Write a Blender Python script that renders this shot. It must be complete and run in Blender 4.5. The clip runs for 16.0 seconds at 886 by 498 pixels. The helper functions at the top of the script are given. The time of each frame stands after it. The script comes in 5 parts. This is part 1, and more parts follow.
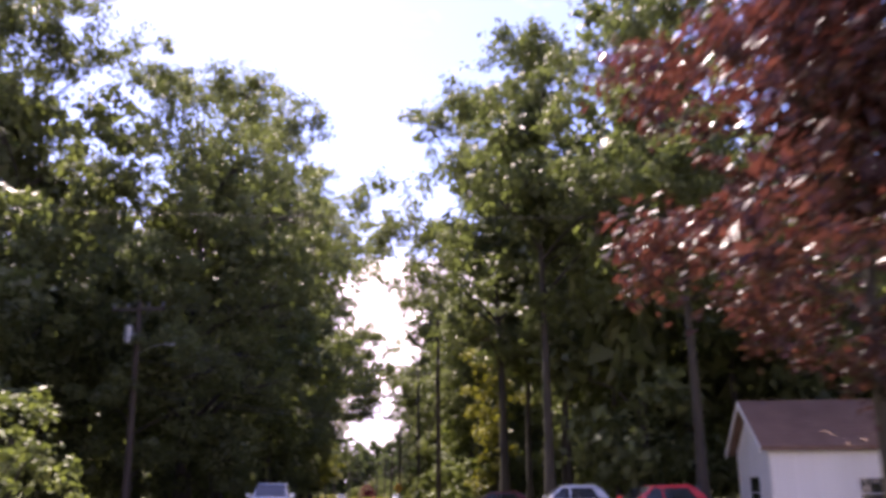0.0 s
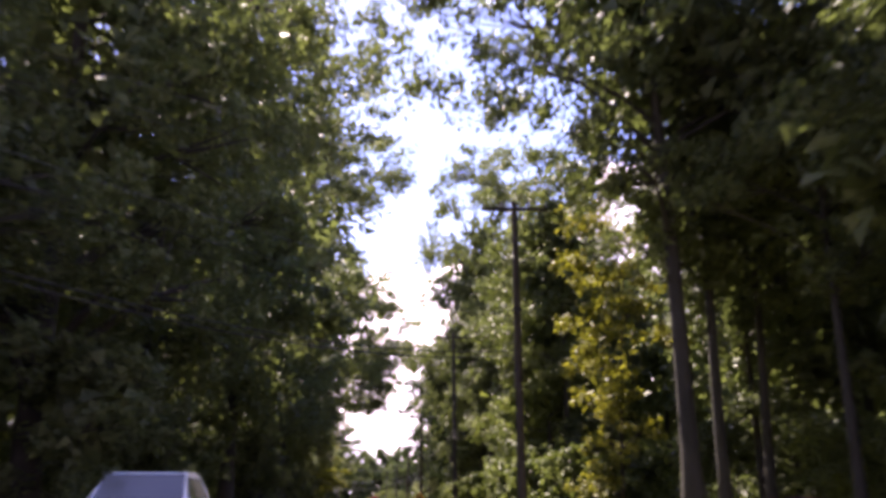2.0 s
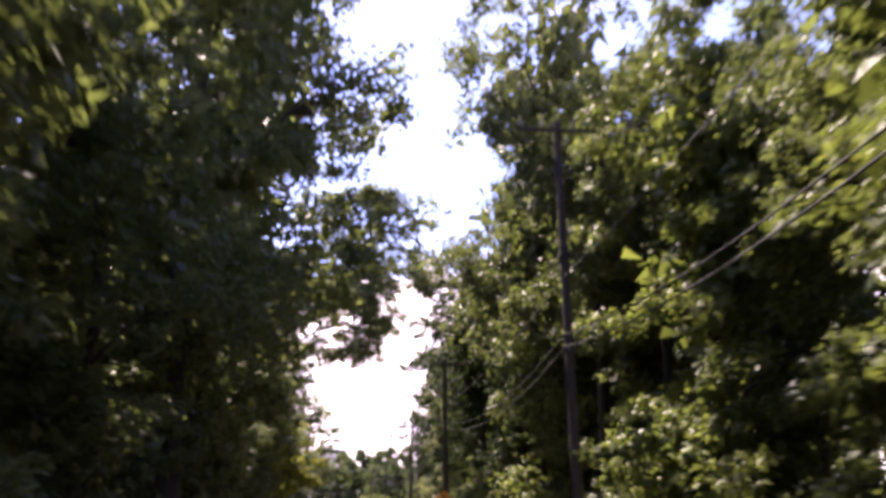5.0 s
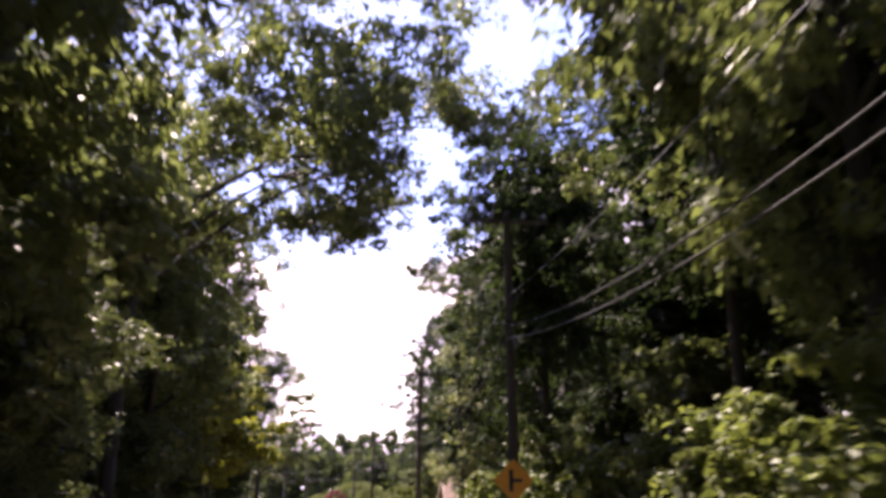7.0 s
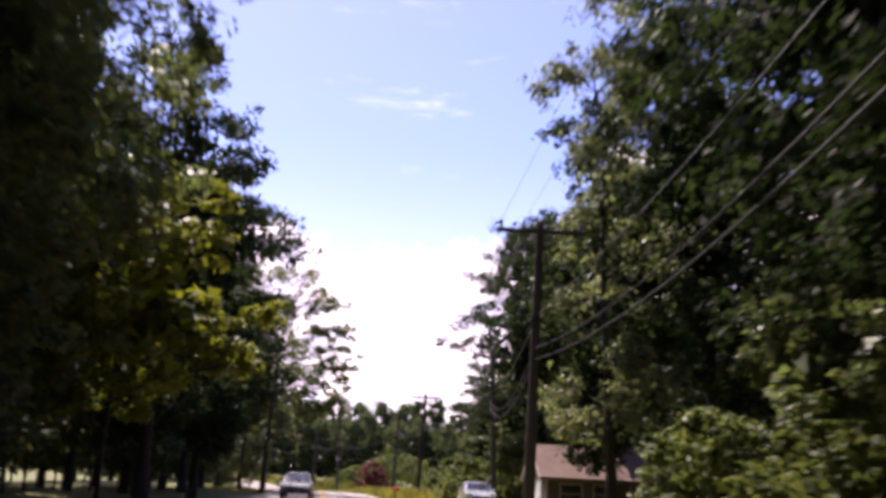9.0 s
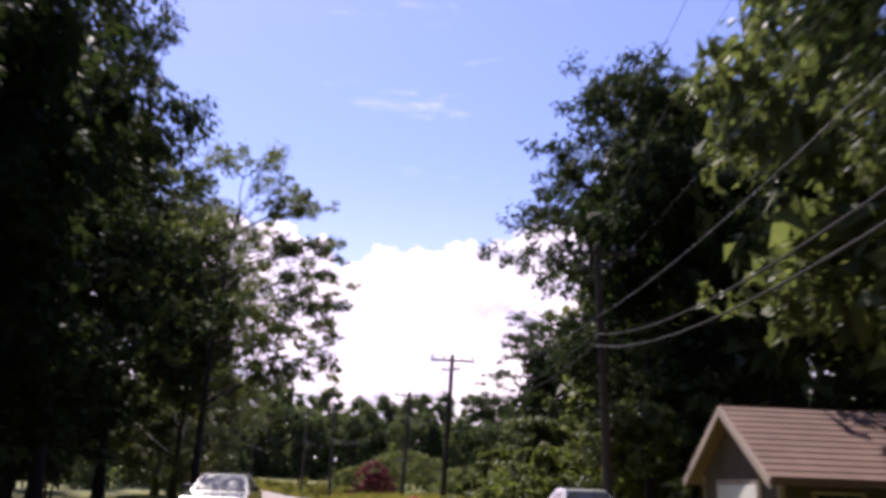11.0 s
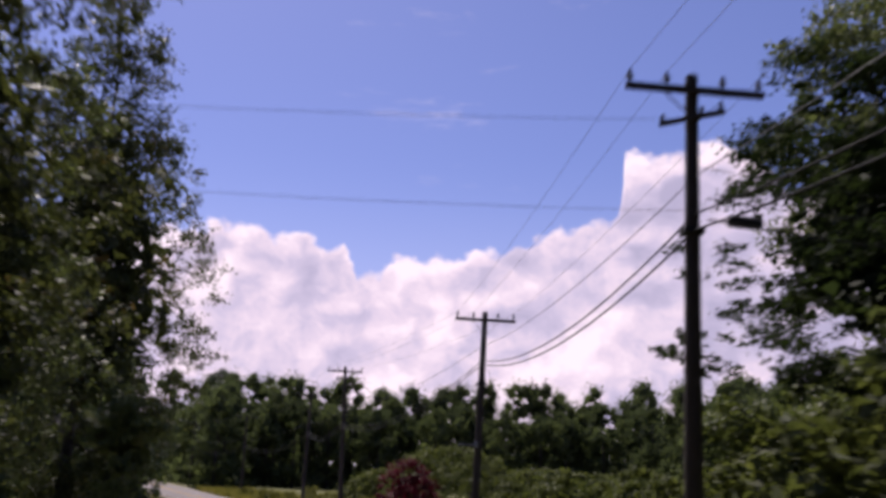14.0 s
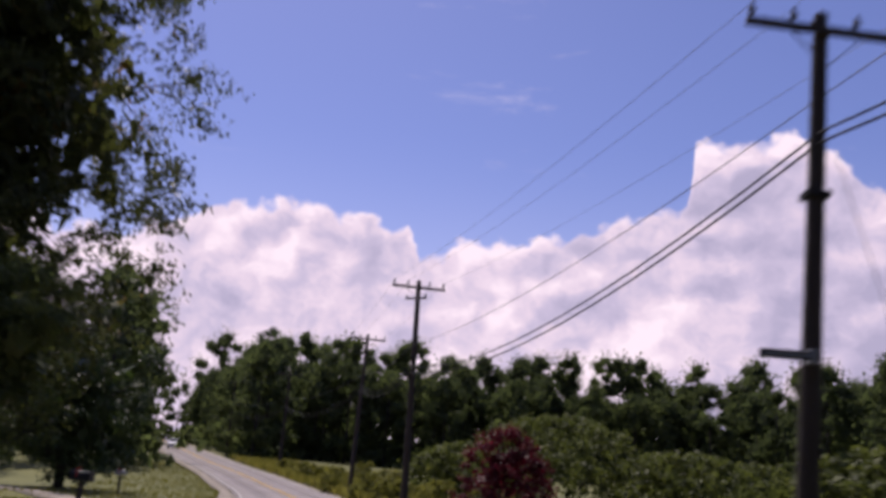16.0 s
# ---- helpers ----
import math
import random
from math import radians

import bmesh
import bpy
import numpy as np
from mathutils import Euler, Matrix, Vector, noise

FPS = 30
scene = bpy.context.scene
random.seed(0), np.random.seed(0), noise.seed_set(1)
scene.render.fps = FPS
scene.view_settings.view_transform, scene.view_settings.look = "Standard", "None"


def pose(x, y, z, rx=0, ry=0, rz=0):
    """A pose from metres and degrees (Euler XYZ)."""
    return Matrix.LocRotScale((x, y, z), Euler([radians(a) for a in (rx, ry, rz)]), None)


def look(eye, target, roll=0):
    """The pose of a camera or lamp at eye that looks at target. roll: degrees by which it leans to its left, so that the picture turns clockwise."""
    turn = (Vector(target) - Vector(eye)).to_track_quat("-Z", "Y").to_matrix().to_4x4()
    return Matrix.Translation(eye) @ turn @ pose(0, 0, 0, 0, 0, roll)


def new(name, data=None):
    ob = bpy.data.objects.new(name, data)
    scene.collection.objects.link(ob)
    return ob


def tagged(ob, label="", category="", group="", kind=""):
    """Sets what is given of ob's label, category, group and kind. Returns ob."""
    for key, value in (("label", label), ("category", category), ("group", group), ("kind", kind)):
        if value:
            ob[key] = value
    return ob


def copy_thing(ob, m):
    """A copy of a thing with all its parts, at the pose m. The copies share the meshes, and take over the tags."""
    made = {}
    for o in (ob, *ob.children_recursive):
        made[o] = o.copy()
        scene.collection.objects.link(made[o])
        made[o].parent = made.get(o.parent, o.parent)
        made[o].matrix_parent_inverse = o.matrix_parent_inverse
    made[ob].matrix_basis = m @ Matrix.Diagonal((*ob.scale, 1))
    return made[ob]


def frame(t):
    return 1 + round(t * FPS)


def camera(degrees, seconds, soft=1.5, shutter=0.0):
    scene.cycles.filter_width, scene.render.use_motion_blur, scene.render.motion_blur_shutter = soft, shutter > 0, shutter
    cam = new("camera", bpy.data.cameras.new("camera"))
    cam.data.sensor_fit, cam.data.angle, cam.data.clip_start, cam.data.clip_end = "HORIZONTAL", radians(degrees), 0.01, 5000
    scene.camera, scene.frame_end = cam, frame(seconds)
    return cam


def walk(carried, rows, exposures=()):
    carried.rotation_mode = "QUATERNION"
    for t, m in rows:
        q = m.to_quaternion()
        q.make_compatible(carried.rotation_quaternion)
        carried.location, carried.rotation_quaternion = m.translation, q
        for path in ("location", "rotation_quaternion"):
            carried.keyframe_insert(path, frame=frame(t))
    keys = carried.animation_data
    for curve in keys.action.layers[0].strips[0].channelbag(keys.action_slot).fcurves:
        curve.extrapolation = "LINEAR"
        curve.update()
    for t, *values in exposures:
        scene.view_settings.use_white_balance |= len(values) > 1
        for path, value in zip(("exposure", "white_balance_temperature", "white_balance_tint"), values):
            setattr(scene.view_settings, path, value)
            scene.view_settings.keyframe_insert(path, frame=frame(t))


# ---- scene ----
cam = camera(53.0, 16.0, soft=3.8, shutter=0.5)
PATH = [
    (0, (0.002, 0.011, 1.373), (0.887, 9.609, 4.035), -0.3),
    (0.5, (-0.199, 6.848, 1.380), (0.650, 16.426, 4.126), -0.8),
    (1, (-0.392, 14.069, 1.375), (0.334, 23.668, 4.081), -0.4),
    (1.5, (-0.510, 21.333, 1.361), (0.206, 30.935, 4.060), 0.7),
    (2, (-0.544, 28.357, 1.343), (0.282, 37.923, 4.135), -0.1),
    (2.5, (-0.542, 34.387, 1.334), (0.317, 43.908, 4.268), -1.0),
    (3, (-0.661, 39.593, 1.360), (0.189, 49.095, 4.358), -0.8),
    (5.5, (-1.042, 75.911, 1.349), (0.132, 85.425, 4.196), -0.2),
    (6, (-0.942, 82.976, 1.408), (0.270, 92.487, 4.252), 0.5),
    (6.5, (-0.756, 89.567, 1.463), (0.419, 99.091, 4.274), 0.9),
    (7, (-0.566, 96.546, 1.496), (0.733, 106.069, 4.258), -0.5),
    (7.5, (-0.325, 102.801, 1.467), (0.831, 112.387, 4.068), -0.4),
    (8, (-0.094, 109.743, 1.377), (1.008, 119.350, 3.926), -0.7),
    (8.5, (0.055, 116.380, 1.299), (0.878, 126.012, 3.858), 1.4),
    (9, (0.121, 123.813, 1.226), (0.900, 133.448, 3.785), 2.7),
    (11.5, (0.637, 158.710, 1.432), (1.421, 168.342, 4.003), 1.6),
    (12, (0.643, 165.606, 1.373), (1.462, 175.245, 3.905), -0.2),
    (12.5, (0.632, 172.159, 1.329), (1.535, 181.791, 3.861), -0.1),
    (13, (0.598, 178.146, 1.335), (1.373, 187.788, 3.875), 1.2),
    (13.5, (0.498, 184.567, 1.360), (1.141, 194.181, 4.034), 1.3),
    (14, (0.292, 191.180, 1.392), (0.848, 200.804, 4.049), 1.6),
    (14.5, (0.052, 197.201, 1.419), (0.574, 206.818, 4.111), 1.4),
    (15, (-0.276, 203.261, 1.415), (-0.042, 212.910, 4.029), 1.6),
    (15.5, (-0.722, 209.635, 1.381), (-0.749, 219.297, 3.957), 3.2),
    (16, (-1.298, 216.537, 1.314), (-1.444, 226.232, 3.761), 4.6),
]
EXPOSURES = [(0.0, 2.15, 7000, 28), (0.8, 2.28, 7000, 28), (2.4, 2.3, 7000, 27), (3.0, 2.12, 7000, 27), (5.5, 2.55, 7100, 29), (7.0, 2.4, 7100, 29), (8.0, 2.2, 7100, 28), (8.6, 1.95, 7000, 27), (9.2, 1.3, 6700, 24), (11.5, 1.0, 6500, 21), (12.5, 0.5, 6500, 21), (13.5, 0.25, 6500, 21), (16.0, 0.08, 6500, 21)]
walk(cam, [(t, look(eye, target, roll)) for t, eye, target, roll in PATH], EXPOSURES)

# ---------------------------------------------------------------- light
SUN_AZ, SUN_EL = radians(-22.0), radians(56.0)
world = bpy.data.worlds.new("sky_world")
scene.world = world
world.use_nodes = True


class Nodes:
    """Short hand for building a node tree."""

    def __init__(self, tree):
        self.tree = tree
        self.tree.nodes.clear()

    def add(self, kind, **settings):
        node = self.tree.nodes.new("ShaderNode" + kind)
        for key, value in settings.items():
            if key == "operation":
                node.operation = value
            elif key == "data_type":
                node.data_type = value
            elif key == "blend_type":
                node.blend_type = value
            elif key == "interpolation_type":
                node.interpolation_type = value
            elif key == "feature":
                node.feature = value
        return node

    def link(self, a, b):
        self.tree.links.new(a, b)

    def put(self, value, socket):
        if isinstance(value, (int, float, tuple)):
            socket.default_value = value
        else:
            self.link(value, socket)

    def math(self, operation, a, b=0.0, c=0.0):
        node = self.add("Math", operation=operation)
        for n, value in enumerate((a, b, c)):
            self.put(value, node.inputs[n])
        return node.outputs[0]

    def vmath(self, operation, a, b):
        node = self.add("VectorMath", operation=operation)
        self.put(a, node.inputs[0])
        self.put(b, node.inputs[1])
        return node.outputs[0]

    def noise(self, vector, scale, detail=4.0, rough=0.55, distortion=0.0):
        node = self.add("TexNoise")
        if vector is not None:
            self.link(vector, node.inputs["Vector"])
        node.inputs["Scale"].default_value = scale
        node.inputs["Detail"].default_value = detail
        node.inputs["Roughness"].default_value = rough
        node.inputs["Distortion"].default_value = distortion
        return node.outputs[0]

    def ramp(self, fac, stops):
        node = self.add("ValToRGB")
        self.link(fac, node.inputs[0])
        elements = node.color_ramp.elements
        while len(elements) < len(stops):
            elements.new(0.5)
        for element, (place, colour) in zip(elements, stops):
            element.position = place
            element.color = (*colour, 1.0) if isinstance(colour, tuple) else (colour, colour, colour, 1.0)
        return node.outputs[0]

    def mix(self, fac, a, b, blend="MIX"):
        node = self.add("Mix", data_type="RGBA", blend_type=blend)
        self.put(fac, node.inputs[0])
        for value, socket in ((a, node.inputs[6]), (b, node.inputs[7])):
            self.put((*value, 1.0) if isinstance(value, tuple) and len(value) == 3 else value, socket)
        return node.outputs[2]

    def span(self, value, lo, hi, a=0.0, b=1.0):
        node = self.add("MapRange", interpolation_type="SMOOTHSTEP")
        self.put(value, node.inputs[0])
        for n, v in enumerate((lo, hi, a, b)):
            self.put(v, node.inputs[n + 1])
        return node.outputs[0]


def build_sky():
    n = Nodes(world.node_tree)
    way = n.add("TexCoord").outputs["Generated"]
    sky = n.add("TexSky")
    sky.sky_type = "NISHITA"
    sky.sun_disc = False
    sky.sun_elevation, sky.sun_rotation = SUN_EL, SUN_AZ
    sky.air_density, sky.dust_density, sky.ozone_density = 1.0, 0.4, 2.0
    blue = n.mix(1.0, sky.outputs[0], SKY_TINT, "MULTIPLY")
    parts = n.add("SeparateXYZ")
    n.link(way, parts.inputs[0])
    turn = n.math("MULTIPLY", n.math("ARCTAN2", parts.outputs[0], parts.outputs[1]), 57.2958)
    rise = n.math("MULTIPLY", n.math("ARCSINE", parts.outputs[2]), 57.2958)
    # the bank of cumulus: its top edge in degrees, over the bearing from -60 to 60 degrees
    edge = [(-60, 13.0), (-40, 12.0), (-21, 12.6), (-16.5, 14.6), (-11.5, 15.9), (-9, 15.9), (-4.2, 15.2), (-3.3, 15.6), (-2.3, 13.2),
            (1.6, 14.5), (7.2, 15.0), (11.6, 16.6), (14.9, 16.6), (15.5, 20.9), (18.4, 20.7), (21.4, 21.8), (24.6, 19.2), (26.4, 17.6),
            (34, 15.0), (60, 13.0)]
    top = n.ramp(n.math("MULTIPLY_ADD", turn, 1 / 120, 0.5), [((a + 60) / 120, h / 30) for a, h in edge])
    knobs = n.add("TexVoronoi", feature="SMOOTH_F1")
    n.link(way, knobs.inputs["Vector"])
    knobs.inputs["Scale"].default_value, knobs.inputs["Detail"].default_value, knobs.inputs["Smoothness"].default_value = 26.0, 2.0, 0.45
    fine = n.noise(way, 90.0, 5.0, 0.6)
    rough = n.math("MULTIPLY_ADD", knobs.outputs[0], -1.6, n.math("MULTIPLY_ADD", fine, 0.45, 1.62))
    over = n.math("SUBTRACT", n.math("MULTIPLY_ADD", top, 30.0, rough), rise)
    mask = n.span(over, -0.12, 0.55)
    # heaps: each swelling is bright on the side towards the sun and greyer on the other
    stretched = n.vmath("MULTIPLY", way, (1.0, 1.0, 1.25))
    shifted = n.vmath("ADD", stretched, (-0.014, 0.0, 0.020))

    def heap(v, scale):
        node = n.add("TexVoronoi", feature="SMOOTH_F1")
        n.link(v, node.inputs["Vector"])
        node.inputs["Scale"].default_value = scale
        node.inputs["Detail"].default_value = 2.2
        node.inputs["Roughness"].default_value = 0.45
        node.inputs["Smoothness"].default_value = 0.8
        return node.outputs[0]

    warp = n.add("TexNoise")
    n.link(stretched, warp.inputs["Vector"])
    warp.inputs["Scale"].default_value = 22.0
    warp.inputs["Detail"].default_value = 3.0
    bend = n.vmath("MULTIPLY", n.vmath("SUBTRACT", warp.outputs[1], (0.5, 0.5, 0.5)), (0.05, 0.05, 0.05))
    here, there = n.vmath("ADD", stretched, bend), n.vmath("ADD", shifted, bend)
    relief = n.math("SUBTRACT", heap(there, 5.2), heap(here, 5.2))
    relief = n.math("MULTIPLY_ADD", n.math("SUBTRACT", n.noise(here, 24.0, 5.0, 0.55), n.noise(there, 24.0, 5.0, 0.55)), 0.5, relief)
    broad = n.noise(stretched, 9.0, 2.0, 0.5)
    light = n.math("ADD", n.math("MULTIPLY_ADD", relief, 2.3, 0.52), n.math("MULTIPLY_ADD", broad, 0.9, -0.45))
    light = n.math("ADD", light, n.span(over, 1.8, 0.0, 0.0, 0.30))
    grey = n.math("MULTIPLY", n.span(turn, 11.0, 20.0, 0.0, -0.20), n.span(over, 1.2, 4.0))
    light = n.math("ADD", light, grey)
    light = n.math("ADD", light, n.span(rise, 11.0, 4.0, 0.0, 0.12))
    shade = n.ramp(light, [(0.0, (0.50, 0.51, 0.65)), (0.35, (0.66, 0.65, 0.78)), (0.65, (0.88, 0.82, 0.89)), (0.95, (1.10, 1.04, 1.05))])
    shade = n.mix(1.0, shade, CLOUD_TINT, "MULTIPLY")
    # thin streaks of high cloud
    streak = n.vmath("MULTIPLY", way, (1.0, 1.0, 3.2))
    wisps = n.span(n.noise(streak, 6.5, 5.0, 0.62, 0.4), 0.60, 0.84, 0.0, 0.32)
    wisps = n.math("MULTIPLY", wisps, n.span(rise, 12.0, 24.0))
    full = n.mix(wisps, blue, shade)
    haze = n.span(rise, 22.0, 2.0, 0.0, 0.35)
    full = n.mix(haze, full, n.mix(1.0, (0.9, 0.92, 1.0), CLOUD_TINT, "MULTIPLY"))
    full = n.mix(mask, full, shade)
    back = n.add("Background")
    n.link(full, back.inputs[0])
    back.inputs[1].default_value = SKY_STRENGTH
    n.link(back.outputs[0], n.add("OutputWorld").inputs[0])


SKY_STRENGTH = 0.10
SKY_TINT = (0.80, 0.74, 1.00)
CLOUD_TINT = (8.6, 8.0, 8.5)
build_sky()
sun = new("sun", bpy.data.lights.new("sun", "SUN"))
sun.data.energy, sun.data.angle, sun.data.color = 4.2, radians(0.53), (1.0, 0.95, 0.86)
sun.matrix_world = look((0, 0, 60), (0 - math.sin(SUN_AZ) * math.cos(SUN_EL), 0 - math.cos(SUN_AZ) * math.cos(SUN_EL), 60 - math.sin(SUN_EL)))


# ---------------------------------------------------------------- materials
def principled(n, colour, rough, bump=None, strength=0.3, distance=0.02, metal=0.0, spec=0.5):
    shader = n.add("BsdfPrincipled")
    n.put((*colour, 1.0) if isinstance(colour, tuple) else colour, shader.inputs["Base Color"])
    n.put(rough, shader.inputs["Roughness"])
    shader.inputs["Metallic"].default_value = metal
    shader.inputs["Specular IOR Level"].default_value = spec
    if bump is not None:
        node = n.add("Bump")
        n.link(bump, node.inputs["Height"])
        node.inputs["Strength"].default_value, node.inputs["Distance"].default_value = strength, distance
        n.link(node.outputs[0], shader.inputs["Normal"])
    return shader.outputs[0]


def material(name):
    m = bpy.data.materials.new(name)
    m.use_nodes = True
    return m, Nodes(m.node_tree)


def finish(m, n, shader):
    n.link(shader, n.add("OutputMaterial").inputs[0])
    return m


def two_scale(name, dark, light, coarse, fine, rough=0.8, bump=0.4, depth=0.02, metal=0.0, stretch=(1, 1, 1), spec=0.4):
    """A surface whose colour varies at a coarse and a fine scale, with relief."""
    m, n = material(name)
    place = n.vmath("MULTIPLY", n.add("TexCoord").outputs["Object"], stretch)
    a, b = n.noise(place, coarse, 4.0), n.noise(place, fine, 6.0, 0.65)
    both = n.math("MULTIPLY_ADD", a, 0.55, n.math("MULTIPLY", b, 0.45))
    colour = n.ramp(both, [(0.3, dark), (0.7, light)])
    return finish(m, n, principled(n, colour, n.span(b, 0.3, 0.7, rough - 0.1, min(1.0, rough + 0.08)), b, bump, depth, metal, spec))


def leaf_material(name, dark, light, shine, clear=0.40, rough=0.52, odd=None, spec=0.18):
    """Leaves: colour by leaf and by clump, part of the light passes through."""
    m, n = material(name)
    one = n.add("NewGeometry").outputs["Random Per Island"]
    clump = n.noise(n.add("TexCoord").outputs["Object"], 0.45, 3.0)
    fac = n.math("MULTIPLY_ADD", one, 0.5, n.math("MULTIPLY_ADD", clump, 1.0, -0.25))
    stops = [(0.12, dark), (0.75, light)]
    if odd:
        stops.append((0.95, odd))
    colour = n.ramp(fac, stops)
    front = principled(n, colour, rough, None, spec=spec)
    back = n.add("BsdfTranslucent")
    n.link(n.mix(1.0, colour, shine, "MULTIPLY"), back.inputs[0])
    both = n.add("MixShader")
    both.inputs[0].default_value = clear
    n.link(front, both.inputs[1])
    n.link(back.outputs[0], both.inputs[2])
    return finish(m, n, both.outputs[0])


OAK_LEAF = leaf_material("oak_leaf", (0.066, 0.078, 0.036), (0.128, 0.144, 0.062), (1.35, 1.45, 0.85), odd=(0.160, 0.172, 0.080))
FOREST_LEAF = leaf_material("forest_leaf", (0.056, 0.068, 0.032), (0.110, 0.126, 0.053), (1.35, 1.45, 0.85), odd=(0.140, 0.148, 0.066), rough=0.5, spec=0.25)
# a darker oak leaf: deep shade put into the leaf colour
SHADED_OAK_LEAF = leaf_material("black_oak_leaf", (0.014, 0.020, 0.010), (0.030, 0.040, 0.018), (1.3, 1.5, 0.85), odd=(0.048, 0.058, 0.023), rough=0.6, spec=0.07)
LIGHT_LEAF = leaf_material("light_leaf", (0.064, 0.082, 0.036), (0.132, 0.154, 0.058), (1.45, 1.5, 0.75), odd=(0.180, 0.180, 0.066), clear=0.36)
SUNNY_LEAF = leaf_material("sunny_leaf", (0.085, 0.100, 0.022), (0.170, 0.180, 0.035), (1.6, 1.55, 0.6), odd=(0.240, 0.225, 0.040), clear=0.42)
WEED_LEAF = leaf_material("weed_leaf", (0.085, 0.095, 0.030), (0.185, 0.180, 0.060), (1.5, 1.5, 0.7), odd=(0.26, 0.22, 0.09), clear=0.45, rough=0.65, spec=0.1)
ASH_LEAF = leaf_material("ash_leaf", (0.075, 0.088, 0.055), (0.165, 0.175, 0.100), (1.4, 1.45, 0.8), odd=(0.22, 0.21, 0.11), clear=0.4)
YELLOW_LEAF = leaf_material("yellowing_leaf", (0.085, 0.092, 0.028), (0.190, 0.190, 0.042), (1.5, 1.45, 0.6), odd=(0.280, 0.250, 0.050), clear=0.40)
AUTUMN_LEAF = leaf_material("turning_maple_leaf", (0.026, 0.036, 0.017), (0.068, 0.080, 0.030), (1.45, 1.4, 0.8), odd=(0.20, 0.11, 0.038), spec=0.2)
RED_LEAF = leaf_material("dark_red_leaf", (0.030, 0.016, 0.014), (0.072, 0.034, 0.028), (1.5, 0.9, 0.8), rough=0.35, odd=(0.12, 0.050, 0.036), spec=0.35)
CRIMSON_LEAF = leaf_material("crimson_leaf", (0.034, 0.006, 0.011), (0.105, 0.013, 0.026), (1.5, 0.8, 0.9))
SCRUB_LEAF = leaf_material("scrub_leaf", (0.052, 0.064, 0.025), (0.105, 0.120, 0.042), (1.4, 1.45, 0.8), odd=(0.150, 0.150, 0.056), rough=0.6, spec=0.15)
NEEDLE = leaf_material("spruce_needle", (0.021, 0.034, 0.017), (0.060, 0.088, 0.035), (1.3, 1.4, 0.8), clear=0.2, rough=0.5)
FAR_LEAF = leaf_material("far_wood_leaf", (0.056, 0.070, 0.038), (0.100, 0.118, 0.057), (1.3, 1.4, 0.85), odd=(0.120, 0.132, 0.062), clear=0.5, rough=0.85, spec=0.04)
DARK_FAR_LEAF = leaf_material("dark_far_wood_leaf", (0.046, 0.059, 0.035), (0.080, 0.096, 0.050), (1.3, 1.4, 0.85), clear=0.5, rough=0.85, spec=0.04)
GRASS_LEAF = leaf_material("grass_blade", (0.098, 0.104, 0.029), (0.260, 0.234, 0.072), (1.5, 1.5, 0.8), odd=(0.338, 0.273, 0.117))
LAWN_LEAF = leaf_material("lawn_blade", (0.075, 0.082, 0.014), (0.20, 0.185, 0.030), (1.4, 1.4, 0.6), clear=0.3, spec=0.1, odd=(0.25, 0.20, 0.045))
BARK = two_scale("bark", (0.016, 0.014, 0.012), (0.050, 0.043, 0.036), 1.2, 14.0, 0.9, 0.9, 0.04, stretch=(1, 1, 0.3))
POLE_WOOD = two_scale("weathered_pole_wood", (0.024, 0.018, 0.015), (0.064, 0.050, 0.042), 0.9, 22.0, 0.85, 0.5, 0.01, stretch=(1, 1, 0.08))
PORCELAIN = two_scale("grey_porcelain", (0.05, 0.05, 0.055), (0.16, 0.16, 0.17), 4, 30, 0.35, 0.1, 0.002)
GALVANISED = two_scale("galvanised_steel", (0.20, 0.21, 0.22), (0.42, 0.43, 0.44), 3, 30, 0.5, 0.1, 0.003, metal=0.8)
WIRE = two_scale("weathered_wire", (0.04, 0.04, 0.045), (0.11, 0.11, 0.115), 1, 12, 0.55, 0.1, 0.002)
CABLE = two_scale("black_cable", (0.012, 0.012, 0.013), (0.04, 0.04, 0.042), 1, 12, 0.75, 0.1, 0.002, spec=0.15)
ASPHALT = two_scale("worn_asphalt", (0.17, 0.145, 0.138), (0.29, 0.252, 0.24), 0.35, 40, 0.9, 0.5, 0.01)
YELLOW_PAINT = two_scale("yellow_road_paint", (0.42, 0.24, 0.03), (0.62, 0.38, 0.05), 0.8, 25, 0.8, 0.3, 0.004)
WHITE_PAINT = two_scale("white_road_paint", (0.34, 0.32, 0.30), (0.52, 0.50, 0.47), 0.8, 25, 0.8, 0.3, 0.004)
GRAVEL = two_scale("gravel_shoulder", (0.16, 0.13, 0.10), (0.36, 0.31, 0.25), 0.7, 18, 0.95, 0.9, 0.03)
EARTH = two_scale("grassy_ground", (0.050, 0.060, 0.014), (0.15, 0.145, 0.030), 0.12, 3.0, 0.95, 0.8, 0.05)
SIDING = two_scale("white_siding", (0.62, 0.62, 0.61), (0.80, 0.80, 0.79), 0.8, 9, 0.6, 0.15, 0.004)
BROWN_SIDING = two_scale("dark_brown_siding", (0.055, 0.042, 0.038), (0.11, 0.085, 0.075), 0.8, 9, 0.75, 0.3, 0.006)
SHINGLE = two_scale("brown_shingle", (0.12, 0.07, 0.055), (0.24, 0.15, 0.12), 0.9, 12, 0.9, 0.5, 0.01)
TAN_TRIM = two_scale("tan_trim", (0.28, 0.22, 0.19), (0.42, 0.34, 0.30), 0.9, 12, 0.7, 0.2, 0.004)
WHITE_WOOD = two_scale("white_painted_wood", (0.60, 0.59, 0.57), (0.80, 0.79, 0.77), 0.9, 15, 0.55, 0.2, 0.004)
